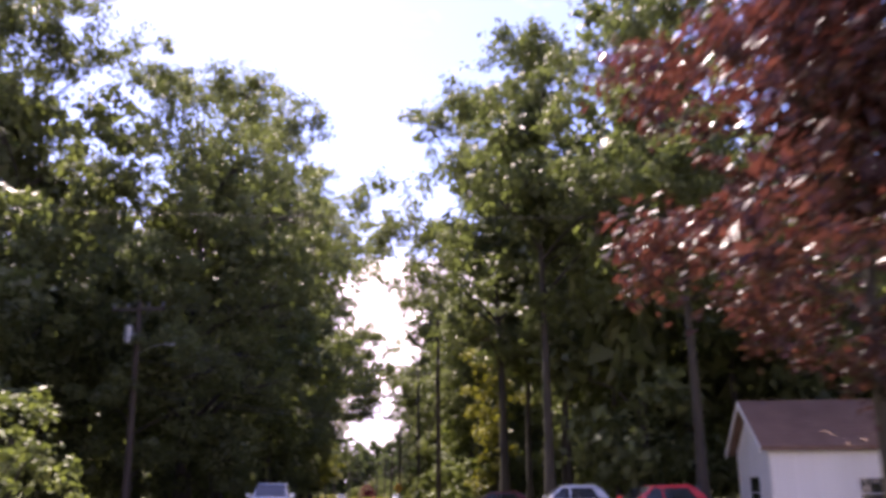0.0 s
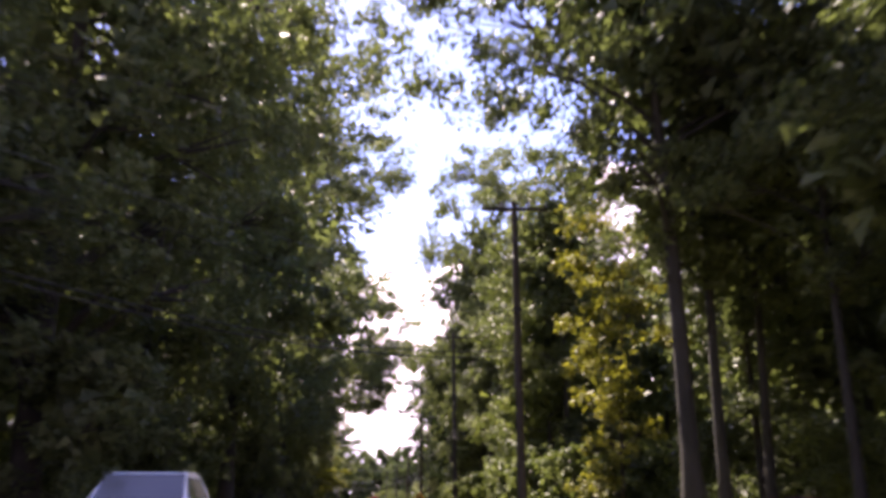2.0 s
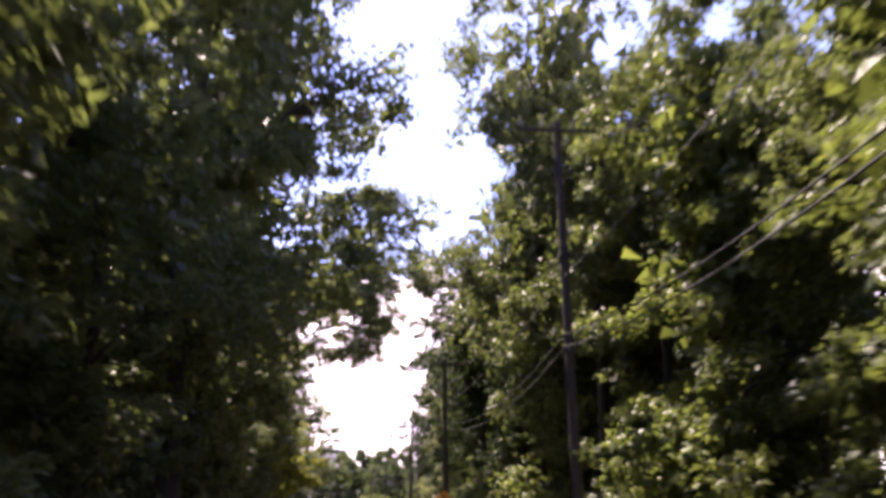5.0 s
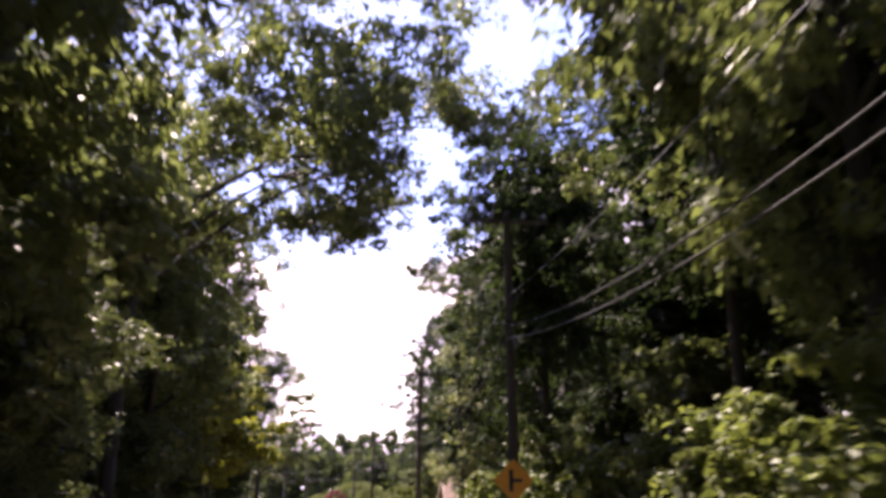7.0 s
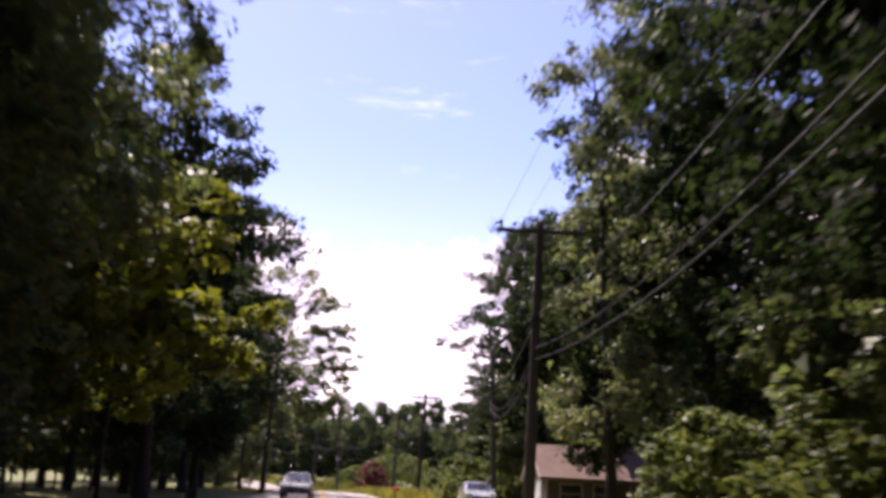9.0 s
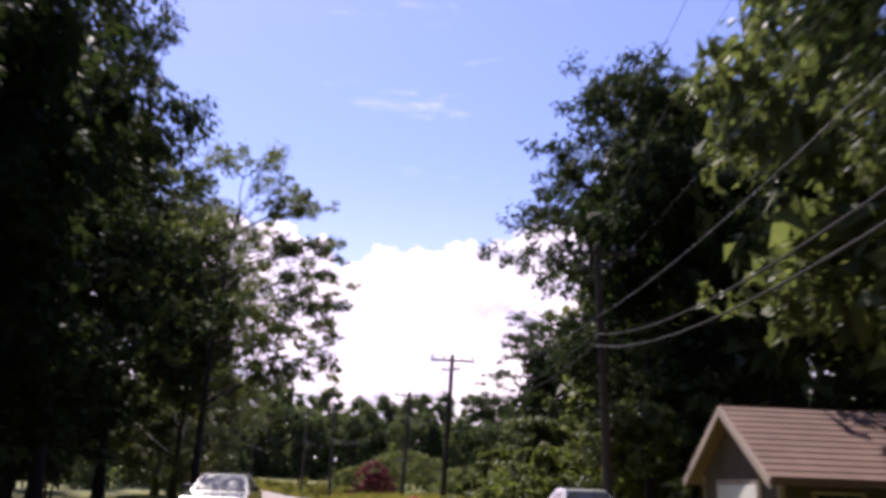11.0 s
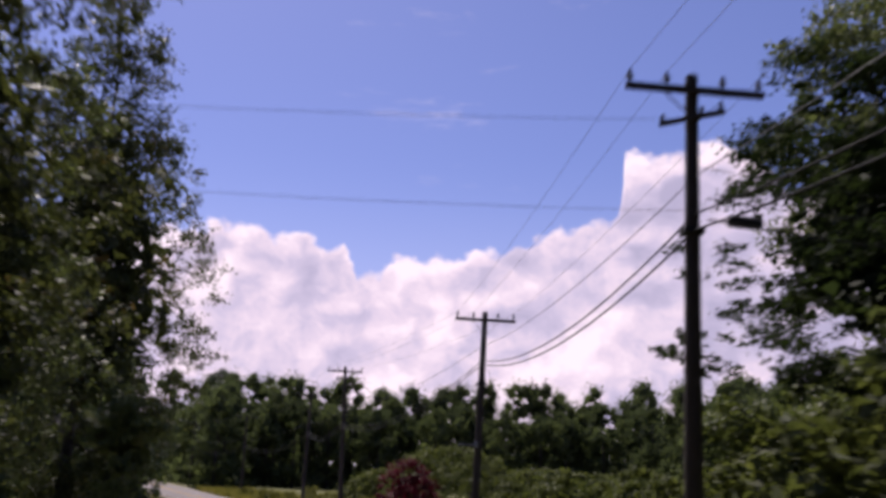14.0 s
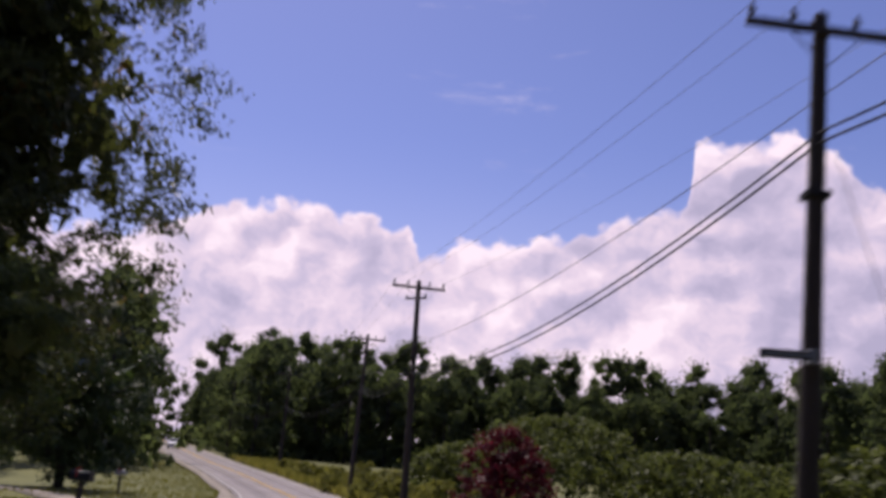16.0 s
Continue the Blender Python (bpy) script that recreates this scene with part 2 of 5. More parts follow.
GLASS_DARK = two_scale("window_glass", (0.012, 0.014, 0.017), (0.03, 0.033, 0.038), 0.8, 3, 0.12, 0.02, 0.002, spec=0.8)
SIGN_YELLOW = two_scale("orange_sign_sheet", (0.62, 0.25, 0.015), (0.80, 0.35, 0.02), 1.5, 12, 0.45, 0.05, 0.002)
BLACK_PAINT = two_scale("black_paint", (0.010, 0.010, 0.010), (0.03, 0.03, 0.03), 2, 15, 0.5, 0.1, 0.002)
RED_PLASTIC = two_scale("red_plastic", (0.40, 0.020, 0.018), (0.58, 0.05, 0.04), 2, 15, 0.45, 0.1, 0.002)
RUBBER = two_scale("tyre_rubber", (0.015, 0.015, 0.016), (0.04, 0.04, 0.04), 3, 30, 0.85, 0.2, 0.003)
LAMP_GLASS = two_scale("headlamp_glass", (0.55, 0.56, 0.58), (0.75, 0.76, 0.78), 3, 20, 0.1, 0.02, 0.002, spec=0.8)
TAIL_GLASS = two_scale("tail_lamp_glass", (0.25, 0.012, 0.012), (0.40, 0.03, 0.025), 3, 20, 0.15, 0.02, 0.002, spec=0.8)


def car_paint(name, dark, light, metal=0.0):
    m, n = material(name)
    a = n.noise(n.add("TexCoord").outputs["Object"], 2.0, 5.0)
    shader = n.add("BsdfPrincipled")
    n.link(n.ramp(a, [(0.3, dark), (0.7, light)]), shader.inputs["Base Color"])
    n.link(n.span(a, 0.3, 0.7, 0.22, 0.34), shader.inputs["Roughness"])
    shader.inputs["Metallic"].default_value = metal
    shader.inputs["Coat Weight"].default_value = 0.7
    shader.inputs["Coat Roughness"].default_value = 0.06
    return finish(m, n, shader.outputs[0])


PAINT_WHITE = car_paint("white_car_paint", (0.66, 0.66, 0.66), (0.80, 0.80, 0.79))
PAINT_RED = car_paint("red_car_paint", (0.30, 0.012, 0.018), (0.42, 0.020, 0.028))
PAINT_SILVER = car_paint("silver_car_paint", (0.46, 0.47, 0.49), (0.60, 0.61, 0.63), 0.5)
PAINT_DARK = car_paint("dark_grey_car_paint", (0.030, 0.032, 0.036), (0.06, 0.062, 0.068), 0.3)
PAINT_WINE = car_paint("dark_wine_car_paint", (0.06, 0.010, 0.014), (0.10, 0.02, 0.024), 0.2)


# ---------------------------------------------------------------- building helpers
def mesh_object(name, bm, mat, parent=None, label="", smooth=False):
    data = bpy.data.meshes.new(name)
    bm.normal_update()
    bm.to_mesh(data)
    bm.free()
    data.materials.append(mat)
    if smooth:
        data.shade_smooth()
    ob = new(name, data)
    if parent is not None:
        ob.parent = parent
    if label:
        ob["label"] = label
    return ob


def part(name, bm, mat, parent, label="", smooth=False):
    return mesh_object(name, bm, mat, parent, label, smooth)


def array_part(name, verts, faces, mat, parent=None, smooth=False):
    """A mesh object from arrays of corners and of faces with one number of corners."""
    data = bpy.data.meshes.new(name)
    verts, faces = np.asarray(verts, np.float32), np.asarray(faces, np.int32)
    data.vertices.add(len(verts))
    data.vertices.foreach_set("co", verts.ravel())
    data.loops.add(faces.size)
    data.loops.foreach_set("vertex_index", faces.ravel())
    data.polygons.add(len(faces))
    data.polygons.foreach_set("loop_start", np.arange(0, faces.size, faces.shape[1], dtype=np.int32))
    data.update(calc_edges=True)
    data.materials.append(mat)
    if smooth:
        data.shade_smooth()
    ob = new(name, data)
    if parent is not None:
        ob.parent = parent
    return ob


def box(bm, x0, x1, y0, y1, z0, z1, bevel=0.0, turn=None):
    m = Matrix.Translation(((x0 + x1) / 2, (y0 + y1) / 2, (z0 + z1) / 2)) @ Matrix.Diagonal((abs(x1 - x0), abs(y1 - y0), abs(z1 - z0), 1))
    made = bmesh.ops.create_cube(bm, size=1, matrix=m if turn is None else turn @ m)
    if bevel:
        edges = list({e for v in made["verts"] for e in v.link_edges})
        bmesh.ops.bevel(bm, geom=edges, offset=bevel, segments=2, profile=0.6, affect="EDGES")
    return bm


def prism(bm, outline, depth, turn):
    """A flat outline (x, z) given a thickness in y, then turned."""
    front = [bm.verts.new(turn @ Vector((x, -depth / 2, z))) for x, z in outline]
    back = [bm.verts.new(turn @ Vector((x, depth / 2, z))) for x, z in outline]
    bm.faces.new(front)
    bm.faces.new(back[::-1])
    for i in range(len(outline)):
        j = (i + 1) % len(outline)
        bm.faces.new((front[j], front[i], back[i], back[j]))
    return bm


def tube_arrays(points, radii, sides):
    """Corners and quads of a tapered tube along points."""
    points = np.asarray(points, float)
    along = np.gradient(points, axis=0)
    along /= np.linalg.norm(along, axis=1, keepdims=True) + 1e-9
    side = np.cross(along, np.where(np.abs(along[:, 2:3]) > 0.9, [[1.0, 0, 0]], [[0, 0, 1.0]]))
    side /= np.linalg.norm(side, axis=1, keepdims=True) + 1e-9
    up = np.cross(side, along)
    turn = np.linspace(0, 2 * math.pi, sides, endpoint=False)
    ring = points[:, None] + (np.cos(turn)[None, :, None] * side[:, None] + np.sin(turn)[None, :, None] * up[:, None]) * np.asarray(radii)[:, None, None]
    count = len(points)
    i, j = np.meshgrid(np.arange(count - 1), np.arange(sides), indexing="ij")
    k = (j + 1) % sides
    faces = np.stack([i * sides + j, i * sides + k, (i + 1) * sides + k, (i + 1) * sides + j], -1).reshape(-1, 4)
    return ring.reshape(-1, 3), faces


def joined(pieces):
    verts, faces, count = [], [], 0
    for v, f in pieces:
        verts.append(v)
        faces.append(f + count)
        count += len(v)
    return np.concatenate(verts), np.concatenate(faces)


def leaf_arrays(rng, centres, radii, count, size, flat=0.75, up=0.6, slim=0.55, corners=4, loose=0.45):
    """Folded, pointed leaves scattered in balls round the centres."""
    centres, radii = np.repeat(centres, count, 0), np.repeat(radii, count)
    total = len(centres)
    way = rng.normal(size=(total, 3))
    way /= np.linalg.norm(way, axis=1, keepdims=True)
    spot = centres + way * (radii * rng.random(total) ** 0.45)[:, None] * [1, 1, flat]
    face = way * 0.7 + rng.normal(size=(total, 3)) * loose + [0, 0, up]
    face /= np.linalg.norm(face, axis=1, keepdims=True)
    along = np.cross(face, rng.normal(size=(total, 3)))
    along /= np.linalg.norm(along, axis=1, keepdims=True) + 1e-9
    across = np.cross(face, along)
    length = (size * rng.uniform(0.65, 1.35, total))[:, None]
    wide = length * slim * 0.5
    lift = face * length * 0.12
    if corners == 3:
        verts = np.stack([spot - along * length * 0.5 - across * wide * 0.9, spot + along * length * 0.55, spot - along * length * 0.35 + across * wide * 1.1 + lift], 1)
        return verts.reshape(-1, 3), np.arange(total * 3).reshape(-1, 3)
    verts = np.stack([spot - along * length * 0.5, spot - across * wide + lift, spot + along * length * 0.5 - lift, spot + across * wide + lift], 1)
    return verts.reshape(-1, 3), np.arange(total * 4).reshape(-1, 4)


def crown_arrays(rng, centres, radii, count, size, flat=0.75, up=0.6, slim=0.55, fill=4, spray=0.7, corners=4):
    """Clumps made of tufts of leaves; deep inside the crown, where no outline shows, large sprays close the gaps."""
    tufts = 6
    way = rng.normal(size=(len(centres) * tufts, 3))
    way *= (0.25 + 0.55 * rng.random(len(way)))[:, None] / np.linalg.norm(way, axis=1, keepdims=True)
    spots = np.repeat(centres, tufts, 0) + way * np.repeat(radii, tufts)[:, None] * [1.05, 1.05, 0.7]
    outer = leaf_arrays(rng, spots, np.repeat(radii, tufts) * rng.uniform(0.3, 0.62, len(spots)), max(2, round(count / tufts)), size, flat, up, slim, corners)
    mid = centres.mean(0)
    deep = mid + (centres - mid) * rng.uniform(0.25, 0.62, (len(centres), 1))
    near = leaf_arrays(rng, centres, radii * 0.4, 3, size * 1.6, flat, 0.2, 0.6, corners)
    return joined([outer, near, leaf_arrays(rng, deep, radii, fill, spray, 0.9, 0.1, 0.6, corners)])


# ---------------------------------------------------------------- the lie of the land
ROAD_LINE = [(-120, -2.1), (0, -2.1), (60, -2.4), (110, -2.5), (150, -1.9), (185, -2.0), (216, -3.4), (240, -5.2), (258, -7.0), (274, -9.8),
             (306, -20.6), (331, -31.0), (392, -52.6), (450, -73.0), (520, -98.0)]
ROAD_RISE = [(-120, 0), (215, 0), (240, -0.35), (262, -0.85), (280, -0.95), (305, -0.25), (338, 1.0), (392, 2.6), (450, 4.2), (700, 6.0), (3000, 6.0)]


def smooth_line(rows, y, width=9.0):
    """Straight pieces from row to row, rounded over a width."""
    ys, vs = zip(*rows)
    return sum(float(np.interp(y + d * width, ys, vs)) for d in (-1, -0.5, 0, 0.5, 1)) / 5


def road_x(y):
    return smooth_line(ROAD_LINE, y)


def ground_z(x, y):
    off = abs(x - road_x(y))
    base = smooth_line(ROAD_RISE, y)
    if off < 4.0:
        return base - 0.05
    swell = noise.noise((x * 0.05, y * 0.05, 0)) * 0.5 + noise.noise((x * 0.2, y * 0.2, 3)) * 0.12
    return base - 0.05 + swell * min(1.0, (off - 4.0) / 6.0) - 0.12 * min(1.0, max(0.0, 1 - abs(off - 6.0) / 2.0))


# ---------------------------------------------------------------- ground and road
def build_ground():
    near_x = np.concatenate([np.linspace(-1500, -60, 10), np.linspace(-56, -16, 11), np.linspace(-14, 14, 57), np.linspace(16, 60, 12), np.linspace(70, 1500, 10)])
    ys = np.concatenate([np.linspace(-1200, -130, 8), np.linspace(-120, 200, 81), np.linspace(203, 330, 64), np.linspace(336, 520, 24), np.linspace(560, 3500, 12)])
    verts = []
    for y in ys:
        c = road_x(min(max(y, -120), 520))
        for x in near_x:
            verts.append((x + c, y, ground_z(x + c, min(y, 520)) if -130 < y else 0.0))
    wide = len(near_x)
    i, j = np.meshgrid(np.arange(len(ys) - 1), np.arange(wide - 1), indexing="ij")
    faces = np.stack([i * wide + j, i * wide + j + 1, (i + 1) * wide + j + 1, (i + 1) * wide + j], -1).reshape(-1, 4)
    return tagged(array_part("ground", verts, faces, EARTH, smooth=True), "dry mown and rough grass beside the road", "ground", kind="structure")


def strip(name, left, right, lift, mat, label, category, start=-110.0, end=515.0, step=2.5, wobble=0.0, thick=0.05):
    """A band along the road between two distances from its middle line."""
    verts, count = [], int((end - start) / step) + 1
    for n in range(count):
        y = start + n * step
        slope = (road_x(y + 0.5) - road_x(y - 0.5))
        side = Vector((1, -slope)).normalized()
        z = smooth_line(ROAD_RISE, y)
        for d, dz in ((left, -thick), (left, 0), (right, 0), (right, -thick)):
            w = wobble * noise.noise((y * 0.35, d, 7.0))
            crown = 0.0 if abs(d) > 3.6 else 0.05 * (1 - (d / 3.6) ** 2)
            verts.append((road_x(y) + side.x * (d + w), y + side.y * (d + w), z + lift + dz + crown))
    i, j = np.meshgrid(np.arange(count - 1), np.arange(3), indexing="ij")
    faces = np.stack([i * 4 + j, i * 4 + j + 1, (i + 1) * 4 + j + 1, (i + 1) * 4 + j], -1).reshape(-1, 4)
    return tagged(array_part(name, verts, faces, mat), label, category, kind="structure")


build_ground()
# the roadway in several strips, so that its crown shows
for a, b in ((-3.55, -1.8), (-1.8, 0.0), (0.0, 1.8), (1.8, 3.55)):
    strip("road", a, b, 0.02, ASPHALT, "sun-bleached grey asphalt of a two-lane road", "road")
strip("shoulder", -4.5, -3.55, -0.005, GRAVEL, "pale gravel shoulder beside the road", "road shoulder", wobble=0.25)
strip("shoulder", 3.55, 4.3, -0.005, GRAVEL, "pale gravel shoulder beside the road", "road shoulder", wobble=0.25)
strip("road_line", -0.19, -0.07, 0.026, YELLOW_PAINT, "worn yellow centre line on asphalt", "road marking", thick=0.004)
strip("road_line", 0.07, 0.19, 0.026, YELLOW_PAINT, "worn yellow centre line on asphalt", "road marking", thick=0.004)
strip("road_line", -3.32, -3.20, 0.026, WHITE_PAINT, "worn white edge line on asphalt", "road marking", thick=0.004)
strip("road_line", 3.20, 3.32, 0.026, WHITE_PAINT, "worn white edge line on asphalt", "road marking", thick=0.004)



def driveway(points, wide):
    """A pale gravel drive over the lawn, a little above the grass."""
    verts = []
    for n, (x, y) in enumerate(points):
        ax, ay = points[max(n - 1, 0)]
        bx, by = points[min(n + 1, len(points) - 1)]
        side = Vector((by - ay, ax - bx)).normalized() * wide / 2
        for d, dz in ((-1, -0.08), (-1, 0.05), (1, 0.05), (1, -0.08)):
            px, py = x + side.x * d, y + side.y * d
            verts.append((px, py, ground_z(px, py) + dz))
    i, j = np.meshgrid(np.arange(len(points) - 1), np.arange(3), indexing="ij")
    faces = np.stack([i * 4 + j, i * 4 + j + 1, (i + 1) * 4 + j + 1, (i + 1) * 4 + j], -1).reshape(-1, 4)
    tagged(array_part("driveway", verts, faces, GRAVEL), "pale gravel drive across the lawn", "driveway", kind="structure")


driveway([(-9.6, 246.8), (-11.5, 248.6), (-13.1, 250.2), (-15.2, 252.2), (-17.4, 254.3), (-20.9, 257.6), (-26.0, 262.0), (-32.0, 266.0)], 1.9)

# ---------------------------------------------------------------- trees
def tree(seed, height, radius, base, leaf, label, name="oak_tree", clumps=300, clump=0.95, count=84, size=0.25, trunk=0.28, lean=(0, 0),
         shape=0.55, stems=1, flat=0.75, limbs=13, ragged=0.35, shift=(0, 0), fill=9, spray=0.65, taper=0.5, corners=3, boughs=(), lobed=4.5):
    """A broadleaf: tapered trunk, limbs and twigs, and a crown of leaf clumps with lobes and gaps."""
    rng = np.random.default_rng(seed)
    top = tagged(new(name), label, "tree", "roadside trees")
    # lobes of the crown first, then clumps of leaves over the outside of each
    lobes, many = [], max(10, round(clumps / lobed))
    while len(lobes) < many:
        u, a = rng.random(), rng.uniform(0, 2 * math.pi)
        low = (1 - ((u - shape * 0.75) / (shape * 0.75)) ** 2) if u < shape * 0.75 else (1 - ((u - shape * 0.75) / (1 - shape * 0.75)) ** 2)
        wide = radius * max(0.02, low) ** taper
        lobe = 1.0 + ragged * noise.noise((math.cos(a) * 1.6 + seed, math.sin(a) * 1.6, u * 3.4)) * 1.6
        r = wide * lobe * (0.30 + 0.62 * rng.random() ** 0.5)
        if noise.noise((math.cos(a) * r * 0.35, math.sin(a) * r * 0.35 + seed, u * height * 0.3)) < -0.28:
            continue
        lobes.append((math.cos(a) * r + lean[0] * u + shift[0], math.sin(a) * r + lean[1] * u + shift[1], base + (height - base) * u))
    around = rng.normal(size=(clumps, 3))
    around *= (rng.uniform(0.55, 1.0, clumps) * (0.45 + 0.17 * radius))[:, None] / np.linalg.norm(around, axis=1, keepdims=True)
    spots = np.array(lobes)[np.arange(clumps) % many] + around * [1, 1, 0.55]
    spots[:, 2] = np.clip(spots[:, 2], base * 0.6 + 0.2, height - 0.3)
    sizes = clump * rng.uniform(0.65, 1.3, clumps)
    wood, sprays = [], []
    for end in boughs:
        # a long bough with flat sprays of leaves along its outer half
        end = np.array(end, float)
        t = np.linspace(0, 1, 9)[:, None]
        start = np.array([0, 0, max(1.5, end[2] - 0.42 * math.hypot(end[0], end[1]))])
        line = start + (end - start) * t + np.sin(t * math.pi) * [0, 0, 0.5] + rng.normal(size=(9, 3)) * 0.12 * t
        wood.append(tube_arrays(line, np.linspace(0.085, 0.012, 9), 6))
        for k in range(20):
            u = 0.42 + 0.58 * rng.random() ** 0.8
            spot = np.array([np.interp(u * 8, np.arange(9), line[:, c]) for c in range(3)])
            tip = spot + rng.normal(size=3) * [0.5, 0.8, 0.34]
            wood.append(tube_arrays(np.linspace(spot, tip, 3), [0.014, 0.01, 0.006], 4))
            sprays.append(tip)
    for stem in range(stems):
        off = rng.normal(size=2) * (0.25 if stems > 1 else 0.0)
        n = 9
        h = np.linspace(0, 1, n)
        bend = np.cumsum(rng.normal(size=(n, 2)) * 0.10, 0)
        path = np.stack([off[0] * (1 + h * 2) + bend[:, 0] * h + lean[0] * h * h * 0.8, off[1] * (1 + h * 2) + bend[:, 1] * h + lean[1] * h * h * 0.8, h * height * 0.86 - 0.25], 1)
        rad = trunk * (1 - 0.86 * h) * (1 + 0.55 * np.exp(-h * 22))
        wood.append(tube_arrays(path, rad, 9))
        order = rng.permutation(clumps)[:limbs]
        for k in order:
            end = spots[k]
            start_h = np.clip((end[2] - 0.45 * math.hypot(end[0], end[1])) / (height * 0.86) , 0.16, 0.92)
            start = np.array([np.interp(start_h, h, path[:, c]) for c in range(3)])
            t = np.linspace(0, 1, 6)[:, None]
            mid = start + (end - start) * t + np.array([0, 0, 1.0]) * np.sin(t * math.pi) * 0.10 * np.linalg.norm(end - start) + rng.normal(size=(6, 3)) * 0.10 * t
            r0 = max(0.03, float(np.interp(start_h, h, rad)) * 0.55)
            wood.append(tube_arrays(mid, np.linspace(r0, 0.02, 6), 6))
            near = np.argsort(np.linalg.norm(spots - end, axis=1))[1:5]
            for m in near:
                s = mid[3]
                tt = np.linspace(0, 1, 4)[:, None]
                wood.append(tube_arrays(s + (spots[m] - s) * tt + rng.normal(size=(4, 3)) * 0.06 * tt, np.linspace(r0 * 0.4 + 0.012, 0.012, 4), 4))
    v, f = joined(wood)
    array_part("trunk", v, f, BARK, top, smooth=True)
    if sprays:
        spots, sizes = np.concatenate([spots, sprays]), np.concatenate([sizes, np.full(len(sprays), 0.50)])
    v, f = crown_arrays(rng, spots, sizes, count, size, flat, fill=fill, spray=spray, corners=corners)
    array_part("crown", v, f, leaf, top)
    return top


def shrub(seed, height, radius, leaf, label, name="shrub", clumps=70, clump=0.5, count=34, size=0.22, group="roadside shrubs", mound=False):
    """A bush of many stems, leafy down to the ground."""
    rng = np.random.default_rng(seed)
    top = tagged(new(name), label, "shrub", group)
    spots = []
    while len(spots) < clumps:
        a, u = rng.uniform(0, 2 * math.pi), rng.random()
        wide = math.sqrt(max(0.03, 1 - u ** 2.6)) if mound else math.sqrt(max(0.05, 1 - (u - 0.35) ** 2 / 0.45))
        r = radius * wide * (0.35 + 0.65 * rng.random() ** 0.5) * (1 + (0.12 if mound else 0.4) * noise.noise((math.cos(a) * 1.5 + seed, math.sin(a) * 1.5, u * 3)))
        spots.append((math.cos(a) * r, math.sin(a) * r, 0.12 + (height - clump * 0.5) * u))
    spots = np.array(spots)
    wood = []
    for k in rng.permutation(clumps)[:16]:
        t = np.linspace(0, 1, 5)[:, None]
        start = np.array([*rng.normal(size=2) * radius * 0.12, -0.15])
        wood.append(tube_arrays(start + (spots[k] - start) * t + np.sin(t * math.pi) * [0, 0, 0.12 * height], np.linspace(0.045, 0.012, 5), 5))
    v, f = joined(wood)
    array_part("trunk", v, f, BARK, top, smooth=True)
    v, f = crown_arrays(rng, spots, clump * rng.uniform(0.7, 1.25, clumps), count, size, 0.8, 0.7, fill=2, spray=0.4)
    array_part("foliage", v, f, leaf, top)
    return top


def stand(thing, x, y, turn=0.0, scale=1.0, tall=None, copy=True):
    """Puts a thing, or a copy of it, on the ground."""
    m = pose(x, y, ground_z(x, y), 0, 0, turn) @ Matrix.Diagonal((scale, scale, tall or scale, 1))
    if copy:
        return copy_thing(thing, m)
    thing.matrix_basis = m
    return thing


OAK = [tree(11, 23.0, 6.8, 4.0, OAK_LEAF, "tall dark green oak beside the road", clumps=300, clump=1.0),
       tree(12, 22.0, 6.2, 3.0, OAK_LEAF, "tall dark green oak beside the road", clumps=280, clump=1.0, shape=0.6),
       tree(13, 24.0, 7.2, 5.0, FOREST_LEAF, "tall broad green oak beside the road", clumps=310, clump=1.05, shape=0.5)]
WOOD = [tree(21, 21.0, 4.6, 5.5, FOREST_LEAF, "slender forest tree with a long bare trunk", "forest_tree", clumps=210, clump=0.95, count=88, size=0.24, trunk=0.2, shape=0.7),
        tree(22, 23.0, 5.0, 7.0, OAK_LEAF, "slender forest tree with a long bare trunk", "forest_tree", clumps=210, clump=1.0, count=88, size=0.24, trunk=0.22, shape=0.7),
        tree(23, 19.0, 4.4, 2.5, LIGHT_LEAF, "light green forest tree at the wood's edge", "forest_tree", clumps=220, clump=0.9, count=88, size=0.24, trunk=0.18, shape=0.5)]
BACK = [tree(31, 22.0, 5.6, 1.5, FOREST_LEAF, "dark green tree deep in the wood", "forest_tree", corners=3, clumps=140, clump=1.4, count=30, size=0.52, shape=0.5, trunk=0.22, limbs=6, fill=5, spray=1.2),
        tree(32, 20.0, 5.2, 1.0, OAK_LEAF, "dark green tree deep in the wood", "forest_tree", corners=3, clumps=130, clump=1.4, count=30, size=0.52, shape=0.45, trunk=0.22, limbs=6, fill=5, spray=1.2)]
DEEP = [tree(33, 22.0, 5.8, 1.0, FOREST_LEAF, "dark green tree far back in the wood", "forest_tree", corners=3, clumps=100, clump=1.7, count=18, size=0.8, shape=0.5, trunk=0.22, limbs=4, fill=5, spray=1.2)]
HIGH = [tree(34, 25.0, 6.2, 10.5, FOREST_LEAF, "tall forest tree with a high crown over a bare trunk", "forest_tree", clumps=230, clump=1.0, count=88, size=0.24, trunk=0.26, shape=0.5, limbs=16)]
UNDER = [tree(41, 7.0, 3.2, 0.3, FOREST_LEAF, "leafy young tree at the foot of the wood", "sapling", corners=3, clumps=100, clump=0.7, count=42, size=0.28, trunk=0.07, shape=0.4, limbs=6),
         tree(42, 6.0, 2.8, 0.2, LIGHT_LEAF, "light green young tree at the foot of the wood", "sapling", corners=3, clumps=90, clump=0.65, count=42, size=0.27, trunk=0.06, shape=0.4, limbs=6)]
